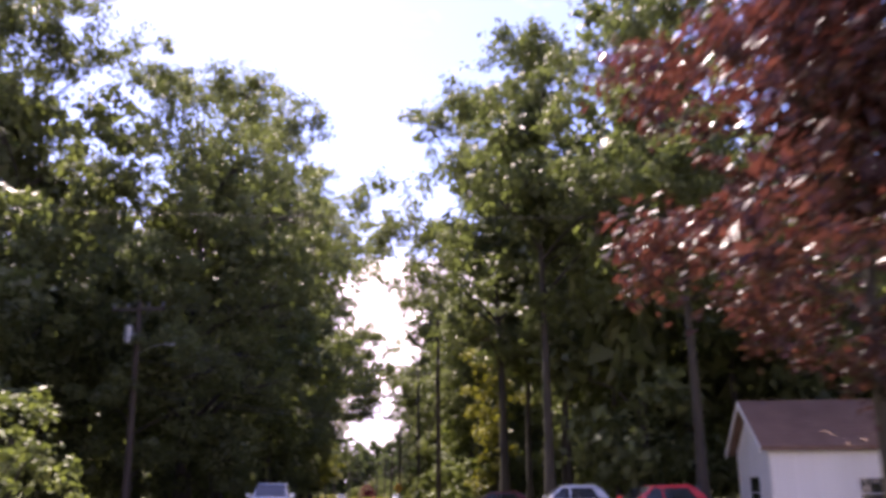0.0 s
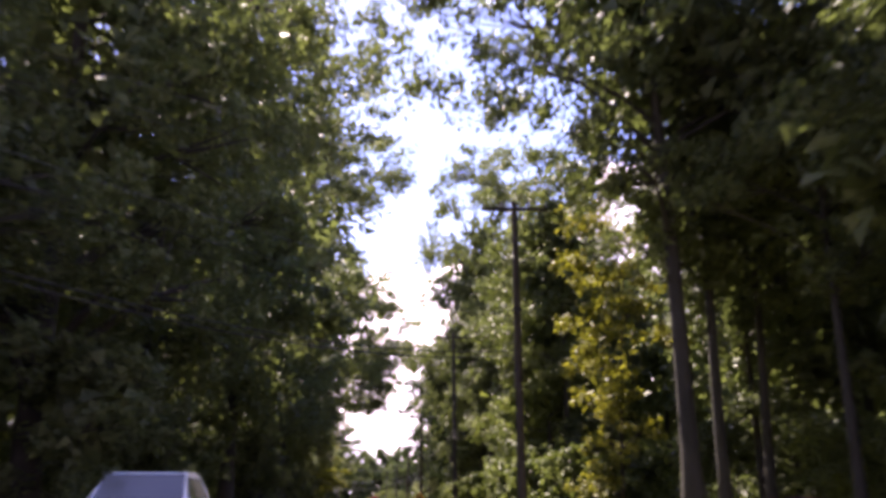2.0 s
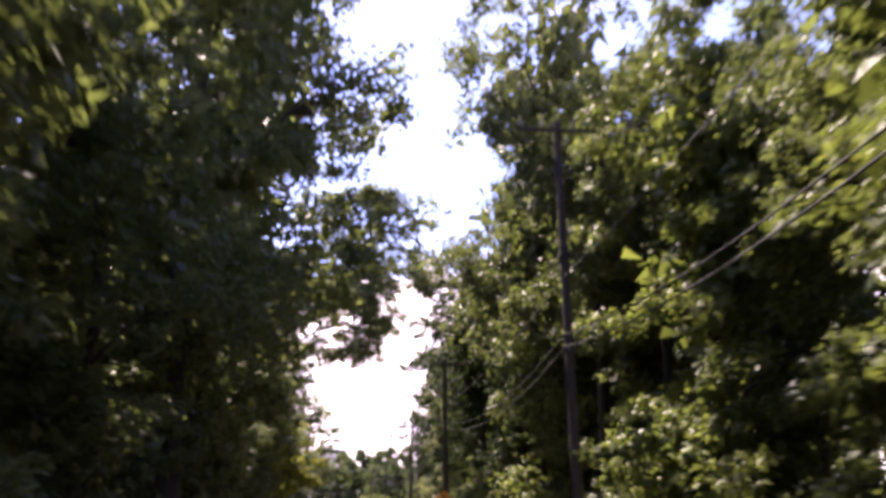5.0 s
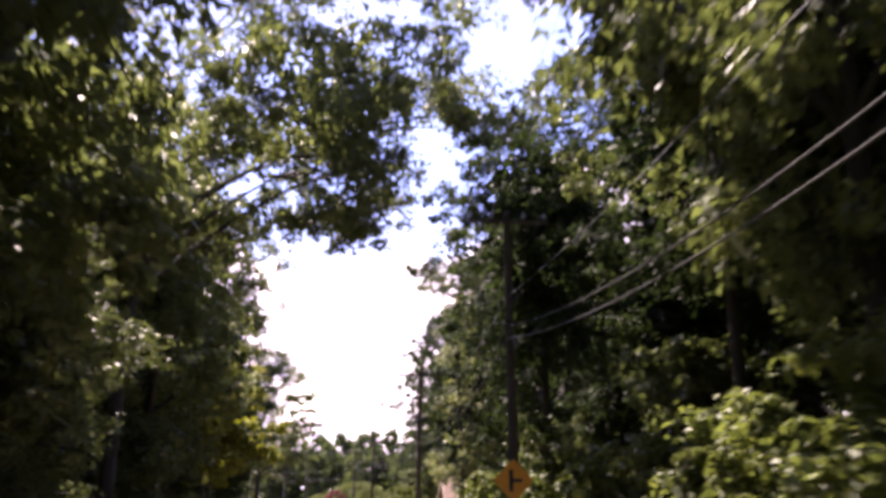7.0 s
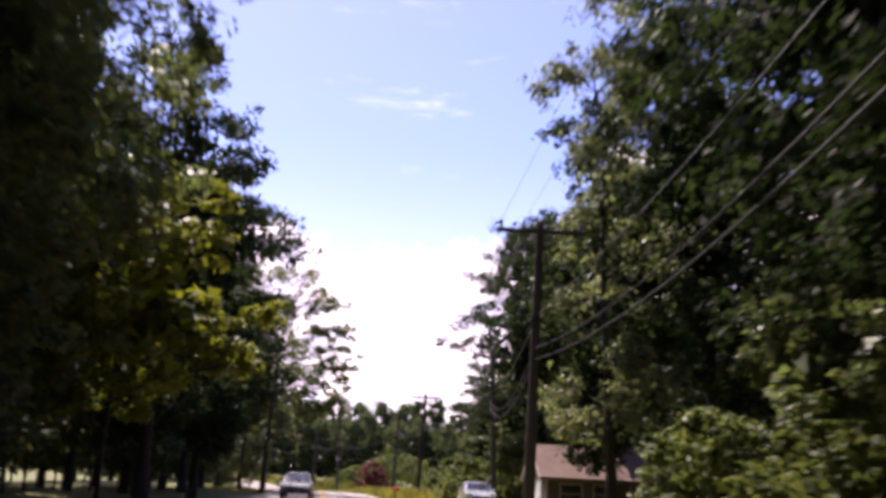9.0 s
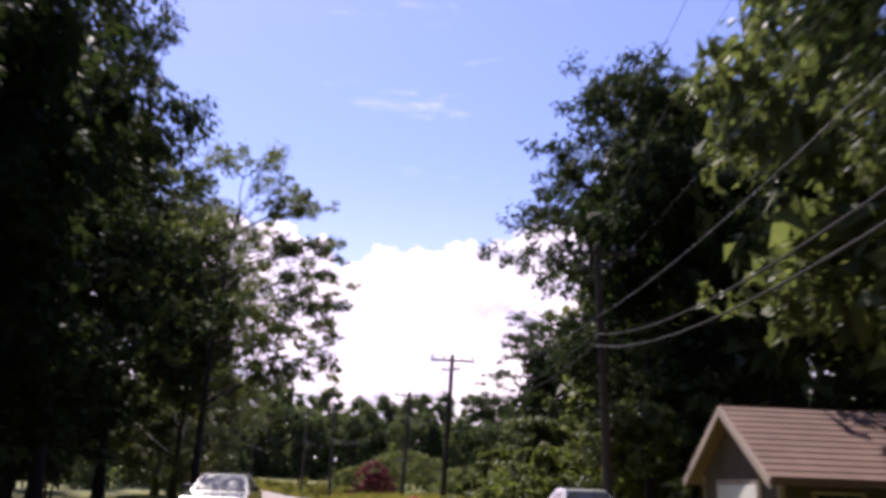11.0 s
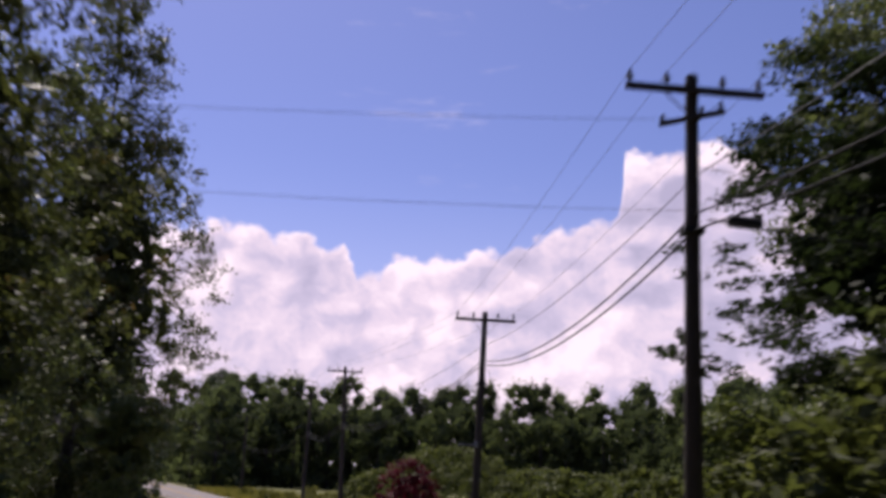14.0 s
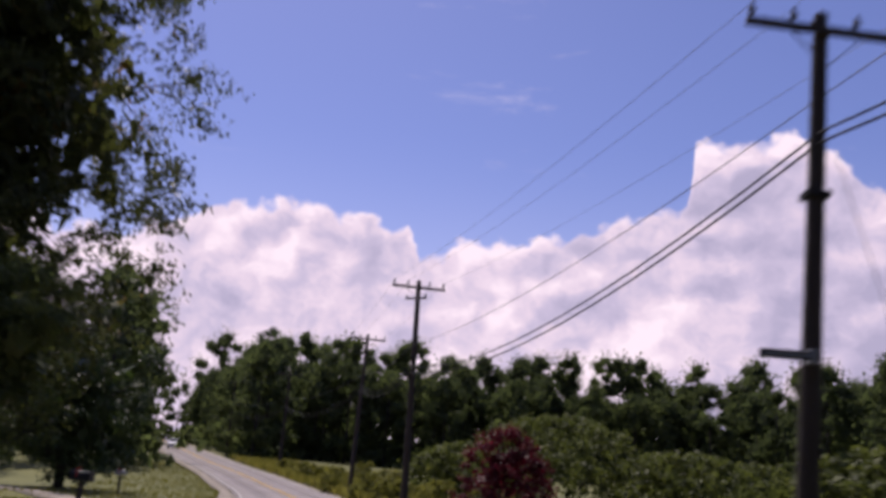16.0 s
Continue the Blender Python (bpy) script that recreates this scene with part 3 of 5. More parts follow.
BUSH = [shrub(51, 3.2, 2.1, LIGHT_LEAF, "light green broad-leaved bush beside the road", clumps=75, count=28, size=0.28),
        shrub(52, 2.6, 1.9, SCRUB_LEAF, "pale green scrub bush beside the road", clumps=66, count=28, size=0.24),
        shrub(53, 3.8, 2.3, LIGHT_LEAF, "tall pale green bush at the wood's edge", clumps=80, count=28, size=0.26)]
# oaks whose dark leaf colour stands in for the wood's shade
DARK = [tree(15, 23.0, 6.6, 3.5, SHADED_OAK_LEAF, "tall oak with dense leaves coloured dark for shade", clumps=310, clump=1.0),
        tree(16, 22.0, 5.0, 3.0, SHADED_OAK_LEAF, "slender oak with dense leaves coloured dark for shade", clumps=260, clump=1.0, shape=0.65)]
WEEDS = [shrub(54, 2.3, 1.8, WEED_LEAF, "pale yellow-green clump of tall weeds", "weed_clump", clumps=70, clump=0.4, count=40, size=0.17),
         shrub(55, 1.8, 2.0, WEED_LEAF, "pale yellow-green clump of tall weeds", "weed_clump", clumps=70, clump=0.4, count=40, size=0.17, mound=True)]
FIRST = set()


def plant(kinds, rows):
    """Rows of x, y, turn, scale and, if it differs, the scale of the height; the first one of a kind is the thing itself."""
    for n, (x, y, turn, scale, *tall) in enumerate(rows):
        thing = kinds[n % len(kinds)]
        stand(thing, x, y, turn, scale, tall[0] if tall else None, copy=thing.name in FIRST)
        FIRST.add(thing.name)


# the left side of the road, front row
plant(OAK, [(-20.5, 54.0, 20, 1.3, 1.50), (-25.0, 53.0, 130, 1.35, 1.62), (-11.6, 47.5, 250, 0.7, 0.62), (-10.2, 67.5, 200, 0.92),
            (-8.0, 79.0, 310, 1.08), (-7.4, 91.0, 90, 1.08), (-7.4, 103.0, 170, 1.22, 1.1), (-8.2, 115.0, 30, 1.05), (-9.6, 122.5, 250, 0.85, 0.75), (-19.0, 204.0, 95, 0.85)])
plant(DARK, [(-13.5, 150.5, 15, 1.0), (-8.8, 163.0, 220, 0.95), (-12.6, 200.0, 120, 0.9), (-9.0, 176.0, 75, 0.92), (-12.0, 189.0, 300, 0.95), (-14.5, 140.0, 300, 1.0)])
# and its back rows
rng = np.random.default_rng(5)
plant(BACK, [(-17.5 - 3.0 * rng.random(), y + rng.uniform(-2, 2), rng.uniform(0, 360), rng.uniform(0.9, 1.1)) for y in np.arange(2, 215, 9.0)])
plant(DEEP, [(-27.0 - 3.0 * rng.random(), y + rng.uniform(-2, 2), rng.uniform(0, 360), rng.uniform(0.9, 1.1)) for y in np.arange(20, 230, 13.0)])
plant(BACK, [(-13.6 - 1.2 * rng.random(), y, rng.uniform(0, 360), rng.uniform(0.98, 1.1)) for y in (61, 70, 79, 88, 97, 106, 115, 124, 133, 142, 160, 170, 180, 191)])
plant(BACK, [(-12.4, 111.0, 160, 1.0, 1.35), (-12.6, 120.0, 280, 1.0, 1.4), (-16.5, 56.0, 60, 1.15, 1.3), (-16.0, 147.0, 10, 1.0, 1.3), (-15.0, 156.0, 100, 1.0, 1.2), (-13.0, 127.5, 200, 1.0, 1.2)])
plant(DEEP, [(-38.0 - 4.0 * rng.random(), y, rng.uniform(0, 360), rng.uniform(0.95, 1.15)) for y in np.arange(45, 225, 15.0)])
plant([UNDER[0]], [(-7.4 - 2.2 * rng.random(), y + rng.uniform(-2, 2), rng.uniform(0, 360), rng.uniform(0.75, 1.05)) for y in np.arange(52, 150, 7.5)])
# the right side
plant(OAK, [(31.0, 240.0, 20, 1.0), (10.4, 112.5, 60, 0.86, 1.05)])
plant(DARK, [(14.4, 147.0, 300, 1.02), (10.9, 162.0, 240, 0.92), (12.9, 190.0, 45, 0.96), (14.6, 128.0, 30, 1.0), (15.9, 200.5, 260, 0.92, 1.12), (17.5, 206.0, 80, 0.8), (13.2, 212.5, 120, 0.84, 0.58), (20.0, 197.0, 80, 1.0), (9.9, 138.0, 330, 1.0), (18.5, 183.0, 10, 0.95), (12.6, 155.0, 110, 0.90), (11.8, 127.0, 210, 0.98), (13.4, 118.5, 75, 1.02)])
plant(HIGH, [(10.4, 55.5, 200, 0.85), (11.6, 50.0, 300, 0.8), (8.4, 40.0, 80, 1.12), (11.5, 30.0, 10, 0.95), (10.4, 107.0, 150, 1.0), (10.2, 118.5, 33, 1.0), (15.5, 113.0, 10, 0.95), (14.5, 24.0, 200, 0.85), (13.5, 101.0, 300, 0.9)])
plant([WOOD[2]], [(10.6, 94.5, 80, 0.95)])
plant([WOOD[1]], [(11.8, 102.0, 200, 0.9), (12.4, 86.0, 20, 0.9)])
plant([WOOD[0]], [(15.5, 98.0, 140, 0.95), (15.0, 89.5, 300, 1.0)])
plant(WOOD, [(14.5, 62.0, 160, 0.9), (9.7, 73.5, 300, 0.98), (9.8, 81.0, 45, 1.0), 
             (15.0, 168.0, 180, 0.95), (13.2, 58.5, 20, 1.05), (9.4, 77.0, 190, 0.98), (12.8, 44.5, 220, 0.85), (16.5, 53.0, 140, 1.0)])
plant(BACK, [(18.0 + 4.0 * rng.random(), y + rng.uniform(-2, 2), rng.uniform(0, 360), rng.uniform(0.9, 1.1)) for y in (44, 52, 60, 68, 76, 85, 93, 102, 111, 120, 129, 138, 147, 156, 165, 183, 191, 200, 208)])
plant(BACK, [(16.5, 120.0, 170, 0.95), (21.5, 29.0, 40, 1.0), (25.0, 44.0, 140, 1.05), (17.0, 46.0, 250, 0.95)])
plant(DEEP, [(28.0 + 5.0 * rng.random(), y + rng.uniform(-2, 2), rng.uniform(0, 360), rng.uniform(0.9, 1.1)) for y in np.arange(24, 215, 12.0)])
plant(DEEP, [(39.0 + 5.0 * rng.random(), y, rng.uniform(0, 360), rng.uniform(0.95, 1.15)) for y in np.arange(40, 225, 13.0)])
plant(BACK, [(13.6, 42.5, 20, 1.05, 1.35), (19.0, 44.0, 120, 1.1, 1.4), (17.5, 187.5, 30, 1.05, 1.3), (15.8, 176.0, 200, 1.0, 1.2), (29.5, 54.0, 20, 1.0), (27.0, 47.0, 80, 1.0), (33.0, 64.0, 140, 1.0), (14.8, 104.0, 60, 1.0), (15.2, 112.0, 200, 1.0), (15.4, 136.0, 300, 1.0), (16.2, 194.0, 30, 1.05), (15.2, 206.5, 260, 0.85)])
plant(UNDER, [(10.2 + 2.2 * rng.random(), y + rng.uniform(-2, 2), rng.uniform(0, 360), rng.uniform(0.7, 1.0)) for y in (72, 79, 86, 95, 103, 112)])
plant([UNDER[0]], [(9.2 + 2.2 * rng.random(), y, rng.uniform(0, 360), rng.uniform(0.7, 1.0)) for y in (120, 128, 136, 144)])
plant([UNDER[0]], [(-25.0 - 4.0 * rng.random(), y, rng.uniform(0, 360), rng.uniform(1.2, 1.5)) for y in np.arange(126, 236, 6.0)])
plant([UNDER[0]], [(-14.5 - 3.0 * rng.random(), y, rng.uniform(0, 360), rng.uniform(1.0, 1.25)) for y in np.arange(132, 226, 5.0)])
plant([UNDER[0]], [(-12.5, 158.0, 10, 0.9), (-13.5, 168.0, 80, 1.0), (-13.5, 181.0, 190, 1.0), (-13.0, 194.0, 250, 1.0)])
plant([UNDER[1]], [(13.2, 219.5, 40, 0.95), (16.2, 223.0, 200, 1.0)])
plant([UNDER[0]], [(9.8 + 2.2 * rng.random(), y + rng.uniform(-2, 2), rng.uniform(0, 360), rng.uniform(0.7, 0.95)) for y in (186, 207)])
plant(UNDER, [(14.0 + 4 * rng.random(), y + rng.uniform(-2, 2), rng.uniform(0, 360), rng.uniform(0.8, 1.2)) for y in (50, 58, 66, 78, 90, 104, 118, 132, 148, 164, 190)])
plant(BUSH, [(8.0, 93.5, 30, 1.15), (9.4, 90.5, 100, 1.1), (7.4, 71.0, 200, 1.1), (8.6, 66.0, 20, 1.0)])
plant(BUSH, [(7.2 + 1.8 * rng.random(), y + rng.uniform(-1, 1), rng.uniform(0, 360), rng.uniform(0.7, 0.95)) for y in (68, 75, 81, 110, 112.5, 115, 119, 124, 129, 134, 139, 144)])


# trees that stand out
def special(thing, x, y, turn=0.0):
    return stand(thing, x, y, turn, copy=False)


special(tree(61, 11.2, 4.9, 3.6, RED_LEAF, "dark red-leaved maple near the parked cars", "red_maple", clumps=230, clump=0.85, count=80, size=0.19, trunk=0.17, spray=0.4, ragged=0.5), 8.9, 14.6)
special(tree(58, 29.0, 9.4, 6.0, OAK_LEAF, "huge spreading oak whose crown reaches over the road", clumps=520, clump=1.05, trunk=0.5, shape=0.6, limbs=30), -10.6, 56.5, 40)
special(tree(57, 24.5, 7.6, 5.0, OAK_LEAF, "tall dense oak close to the road", clumps=420, clump=1.0, trunk=0.36, shape=0.6, limbs=20), -8.7, 141.0, 100)
special(tree(60, 24.5, 6.8, 12.0, OAK_LEAF, "great oak whose limbs arch over the road", clumps=420, clump=0.95, fill=4, spray=0.5, trunk=0.30, lean=(2.5, 0), shift=(6.2, 0), shape=0.5, limbs=13), -8.2, 131.0)
special(tree(59, 26.0, 7.9, 9.5, FOREST_LEAF, "tall forest tree spreading over the road", "forest_tree", clumps=320, clump=1.0, trunk=0.3, lean=(-1.6, 0), limbs=18), 8.5, 53.0)
special(tree(62, 14.6, 2.9, 0.8, YELLOW_LEAF, "young maple turning yellow beside a utility pole", "yellow_maple", fill=3, spray=0.42, clumps=110, clump=0.62, count=84, size=0.19, trunk=0.1, shape=0.45), 9.6, 63.8)
# the lighter leaf colour stands in for light on this crown's shaded underside
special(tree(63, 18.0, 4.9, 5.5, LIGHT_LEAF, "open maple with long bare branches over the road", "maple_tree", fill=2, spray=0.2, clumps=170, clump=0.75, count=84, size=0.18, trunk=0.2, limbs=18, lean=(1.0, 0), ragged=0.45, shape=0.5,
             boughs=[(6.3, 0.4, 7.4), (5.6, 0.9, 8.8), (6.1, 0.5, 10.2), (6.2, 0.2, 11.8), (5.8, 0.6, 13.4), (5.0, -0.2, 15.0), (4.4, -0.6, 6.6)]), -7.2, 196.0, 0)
special(tree(64, 19.0, 5.6, 1.0, AUTUMN_LEAF, "green maple with the first orange leaves", "maple_tree", clumps=330, clump=0.95, count=84, size=0.19, trunk=0.18, lobed=2.5), -10.5, 208.0)
special(tree(76, 17.0, 4.6, 1.0, FOREST_LEAF, "green maple in the row beside the lawn", "maple_tree", clumps=240, clump=0.95, count=84, size=0.22, trunk=0.2), -14.5, 222.0)
special(tree(65, 33.0, 7.9, 1.2, AUTUMN_LEAF, "tall dense maple beside the lawn", "maple_tree", clumps=560, clump=1.2, count=88, size=0.23, trunk=0.34, shape=0.36, ragged=0.1, fill=8, spray=0.9, taper=1.1, lobed=1.6), -18.0, 245.0)
special(tree(66, 6.5, 2.3, 1.2, LIGHT_LEAF, "sunlit yellow-green young maple on the lawn", "maple_tree", clumps=80, clump=0.6, count=80, size=0.16, trunk=0.07), -13.2, 240.0)
special(tree(67, 10.0, 4.2, 0.8, NEEDLE, "dark round-crowned tree on the lawn", "shade_tree", clumps=150, clump=0.85, count=80, size=0.20, trunk=0.2), -20.0, 262.0)
special(tree(68, 7.2, 2.5, 0.2, LIGHT_LEAF, "pale green young tree at the wood's edge", "sapling", clumps=110, clump=0.55, count=80, size=0.16, trunk=0.07, shape=0.2, taper=1.0), 13.6, 200.5)
special(tree(69, 4.6, 1.8, 0.5, YELLOW_LEAF, "yellow-leaved young tree beside the driveway", "sapling", clumps=70, clump=0.5, count=76, size=0.14, trunk=0.05), 14.2, 194.5)
special(tree(70, 9.4, 3.5, 3.0, SUNNY_LEAF, "sunlit yellow-green young tree under the oaks", "sapling", clumps=110, clump=0.6, count=80, size=0.24, trunk=0.07), -6.6, 148.5)
special(tree(77, 19.5, 2.9, 2.0, ASH_LEAF, "pale feathery ash tree standing in the sun", "ash_tree", clumps=170, clump=0.7, count=70, size=0.18, trunk=0.15, fill=3, spray=0.35, shape=0.6), 8.3, 153.0)
special(shrub(78, 4.2, 2.6, LIGHT_LEAF, "sunlit pale green bush at the roadside", clumps=80, count=40, size=0.2), -8.9, 22.5)
special(shrub(71, 4.7, 2.9, CRIMSON_LEAF, "round crimson-leaved bush in the scrub", "crimson_bush", clumps=150, clump=0.55, count=46, size=0.17, mound=True), 2.3, 266.0)
for seed, x, y, h, r in ((72, 7.0, 281.0, 6.9, 8.0), (73, 14.5, 276.0, 4.8, 6.5), (74, 0.5, 287.0, 4.6, 5.0), (75, 22.0, 285.0, 4.6, 7.0)):
    special(shrub(seed, h, r, SCRUB_LEAF, "broad mound of pale green scrub", "scrub_mound", clumps=420, clump=0.75, count=24, size=0.28, group="scrub beyond the bend", mound=True), x, y)
plant([BUSH[1]], [(x, y, rng.uniform(0, 360), rng.uniform(0.75, 1.3)) for x, y in
             [(7.5 + 2 * rng.random(), y) for y in (190, 195, 199, 204, 209)] + [(9 + 3 * rng.random(), y) for y in (213, 219, 226, 233, 241)] +
             [(14 + 5 * rng.random(), y) for y in (212, 221, 230, 240, 250, 260)] + [(24 + 8 * rng.random(), y) for y in (225, 238, 250, 262, 274)]])
plant(WEEDS, [(x, y, rng.uniform(0, 360), rng.uniform(0.75, 1.2)) for x, y in
             [(-1.0, 274.0), (-3.5, 279.0), (-5.0, 287.0), (-8.0, 292.0), (-10.5, 300.0), (-14.0, 306.0), (-4.5, 296.0), (0.5, 300.0), (6.0, 303.0), (-18.0, 317.0), (-9.0, 312.0), (-1.5, 281.0), (-4.0, 270.5), (2.0, 277.0), (-6.5, 284.5), (-6.0, 280.0), (-9.5, 287.5)]])


def build_woods():
    """The far wood: coarse crowns and trunks, too many to count."""
    rng = np.random.default_rng(8)
    rows = [(x + rng.uniform(-2, 2), 366 + rng.uniform(-5, 8) - max(0, x - 40) * 0.5, rng.uniform(0.70, 0.95)) for x in np.arange(-30, 120, 2.7)]
    rows += [(x + rng.uniform(-3, 3), 380 + rng.uniform(-5, 8) - max(0, x - 40) * 0.5, rng.uniform(1.0, 1.18)) for x in np.arange(-36, 130, 3.1)]
    rows += [(x + rng.uniform(-2, 2), 505 + rng.uniform(-4, 4), rng.uniform(0.9, 1.2)) for x in np.arange(-135, -55, 7.0)]
    rows += [(road_x(y) + 8.5 + rng.uniform(0, 4), y, rng.uniform(0.7, 1.0)) for y in np.arange(348, 470, 6.5)]
    rows += [(road_x(y) - 11 - rng.uniform(0, 4), y, rng.uniform(0.8, 1.1)) for y in np.arange(300, 470, 7.0)]
    rows += [(road_x(y) - 22 - rng.uniform(0, 6), y, rng.uniform(0.9, 1.1)) for y in np.arange(285, 440, 12.0)]
    rows += [(56 + rng.uniform(-4, 8) - (y - 240) * 0.05, y, rng.uniform(0.82, 1.05)) for y in np.arange(236, 350, 4.0)]
    rows += [(26 + rng.uniform(-3, 3) + k * 4.5, 262 + rng.uniform(-3, 3) + k * 2.0, rng.uniform(0.46, 0.58)) for k in range(9)]
    rows += [(x + rng.uniform(-2, 2), 412 + rng.uniform(-4, 6), rng.uniform(1.1, 1.3)) for x in np.arange(-112, -66, 3.6)]
    rows += [(x + rng.uniform(-2, 2), 470 + rng.uniform(-4, 6), rng.uniform(1.45, 1.65)) for x in np.arange(-128, -30, 5.0) if abs(x + 81) > 8]
    leaves, wood = [], []
    for x, y, s in rows:
        z, h, r = ground_z(x, min(y, 500)), 20.0 * s, 4.7 * s
        many = 32
        # rounded crowns: clumps over a dome, each wider than the gaps between them
        u, a = rng.random(many) ** 0.8, rng.uniform(0, 2 * math.pi, many)
        reach = r * np.sqrt(np.clip(1 - np.clip((u - 0.4) / 0.6, 0, 1) ** 2.4, 0.02, 1)) * rng.uniform(0.6, 1.0, many) * (0.75 + 0.25 * np.minimum(1, u / 0.4))
        spots = np.stack([x + np.cos(a) * reach, y + np.sin(a) * reach, z + 0.8 + (h - 1.6) * u], 1)
        leaves.append(joined([leaf_arrays(rng, spots, rng.uniform(1.3, 2.2, many) * s, 40, 0.46, 0.85, 0.4, 0.8, 3, 0.6),
                              leaf_arrays(rng, (spots - [x, y, z]) * [0.75, 0.75, 0.96] + [x, y, z], np.full(many, 1.0), 14, 1.2 * s, 0.9, 0.2, 1.0, 3)]))
        low = np.stack([x + rng.normal(size=24) * r * 0.7, y + rng.normal(size=24) * r * 0.5, z + rng.uniform(0.2, 4.0, 24)], 1)
        leaves.append(leaf_arrays(rng, low, np.full(24, 0.6), 5, 1.2, 0.9, 0.3, 0.8, 3))
        wood.append(tube_arrays(np.array([[x, y, z - 0.3], [x, y, z + h * 0.4], [x, y, z + h * 0.8]]), [0.28, 0.2, 0.05], 6))
    thicket = np.stack([rng.uniform(-45, 135, 5200), rng.uniform(396, 406, 5200), rng.uniform(1.0, 17.5, 5200)], 1)
    leaves.append(leaf_arrays(rng, thicket - [0, 26, 0] * (thicket[:, :1] > 70), np.full(5200, 0.5), 1, 2.2, 0.9, 0.2, 0.9, 3))
    top = tagged(new("woods"), "dark green mixed wood beyond the bend", "woods", kind="stuff")
    v, f = joined(leaves[0::4] + leaves[1::4] + leaves[3::4])
    array_part("foliage", v, f, FAR_LEAF, top)
    v, f = joined(leaves[2::4])
    array_part("foliage", v, f, DARK_FAR_LEAF, top)
    v, f = joined(wood)
    array_part("trunks", v, f, BARK, top, smooth=True)


build_woods()


def build_pine():
    """The one pine that rises over the far wood."""
    rng = np.random.default_rng(9)
    x, y = -38.0, 398.0
    z = ground_z(x, y)
    top = tagged(new("pine_tree"), "tall ragged pine over the far wood", "tree")
    v, f = tube_arrays(np.array([[x, y, z - 0.3], [x, y, z + 14], [x + 0.3, y, z + 25.0]]), [0.35, 0.22, 0.04], 7)
    array_part("trunk", v, f, BARK, top, smooth=True)
    spots = [(x + rng.normal() * 2.6 * (1 - u * 0.7), y + rng.normal() * 2.0, z + 13 + 12 * u) for u in rng.random(60)]
    v, f = leaf_arrays(rng, np.array(spots), np.full(60, 0.9), 30, 0.7, 0.45, 0.5, 0.3)
    array_part("crown", v, f, NEEDLE, top)


build_pine()


def build_grass(name, label, spread, count, tall, wide, mat):
    """Blades of rough grass and weeds on the verges."""
    rng = np.random.default_rng(len(name) + count)
    verts = []
    for _ in range(count):
        x, y = spread(rng)
        z = ground_z(x, y)
        a = rng.uniform(0, 2 * math.pi)
        h, lean = tall * rng.uniform(0.5, 1.3), rng.normal(size=2) * 0.3 * tall
        dx, dy = math.cos(a) * wide, math.sin(a) * wide
        verts += [(x - dx, y - dy, z - 0.03), (x + dx, y + dy, z - 0.03), (x + dx * 0.6 + lean[0] * 0.4, y + dy * 0.6 + lean[1] * 0.4, z + h * 0.6), (x + lean[0], y + lean[1], z + h)]
    tagged(array_part(name, verts, np.arange(count * 4).reshape(-1, 4), mat), label, "grass", kind="stuff")


def right_verge(r):
    y = 190 + 150 * r.random() ** 0.8
    return road_x(y) + 4.7 + 9 * r.random() ** 1.3, y


def left_verge(r):
    y = 200 + 130 * r.random()
    return road_x(y) - 4.6 - 8 * r.random() ** 1.4, y


build_grass("weeds", "tall yellow-green weeds along the road", right_verge, 30000, 0.75, 0.045, GRASS_LEAF)
build_grass("lawn_grass", "dry yellow-green lawn grass", left_verge, 16000, 0.12, 0.03, LAWN_LEAF)


# ---------------------------------------------------------------- poles and wires
def pole_top(x, y, z, lean, arm=True):
    return dict(x=x, y=y, z=z, lean=lean, arm=arm)


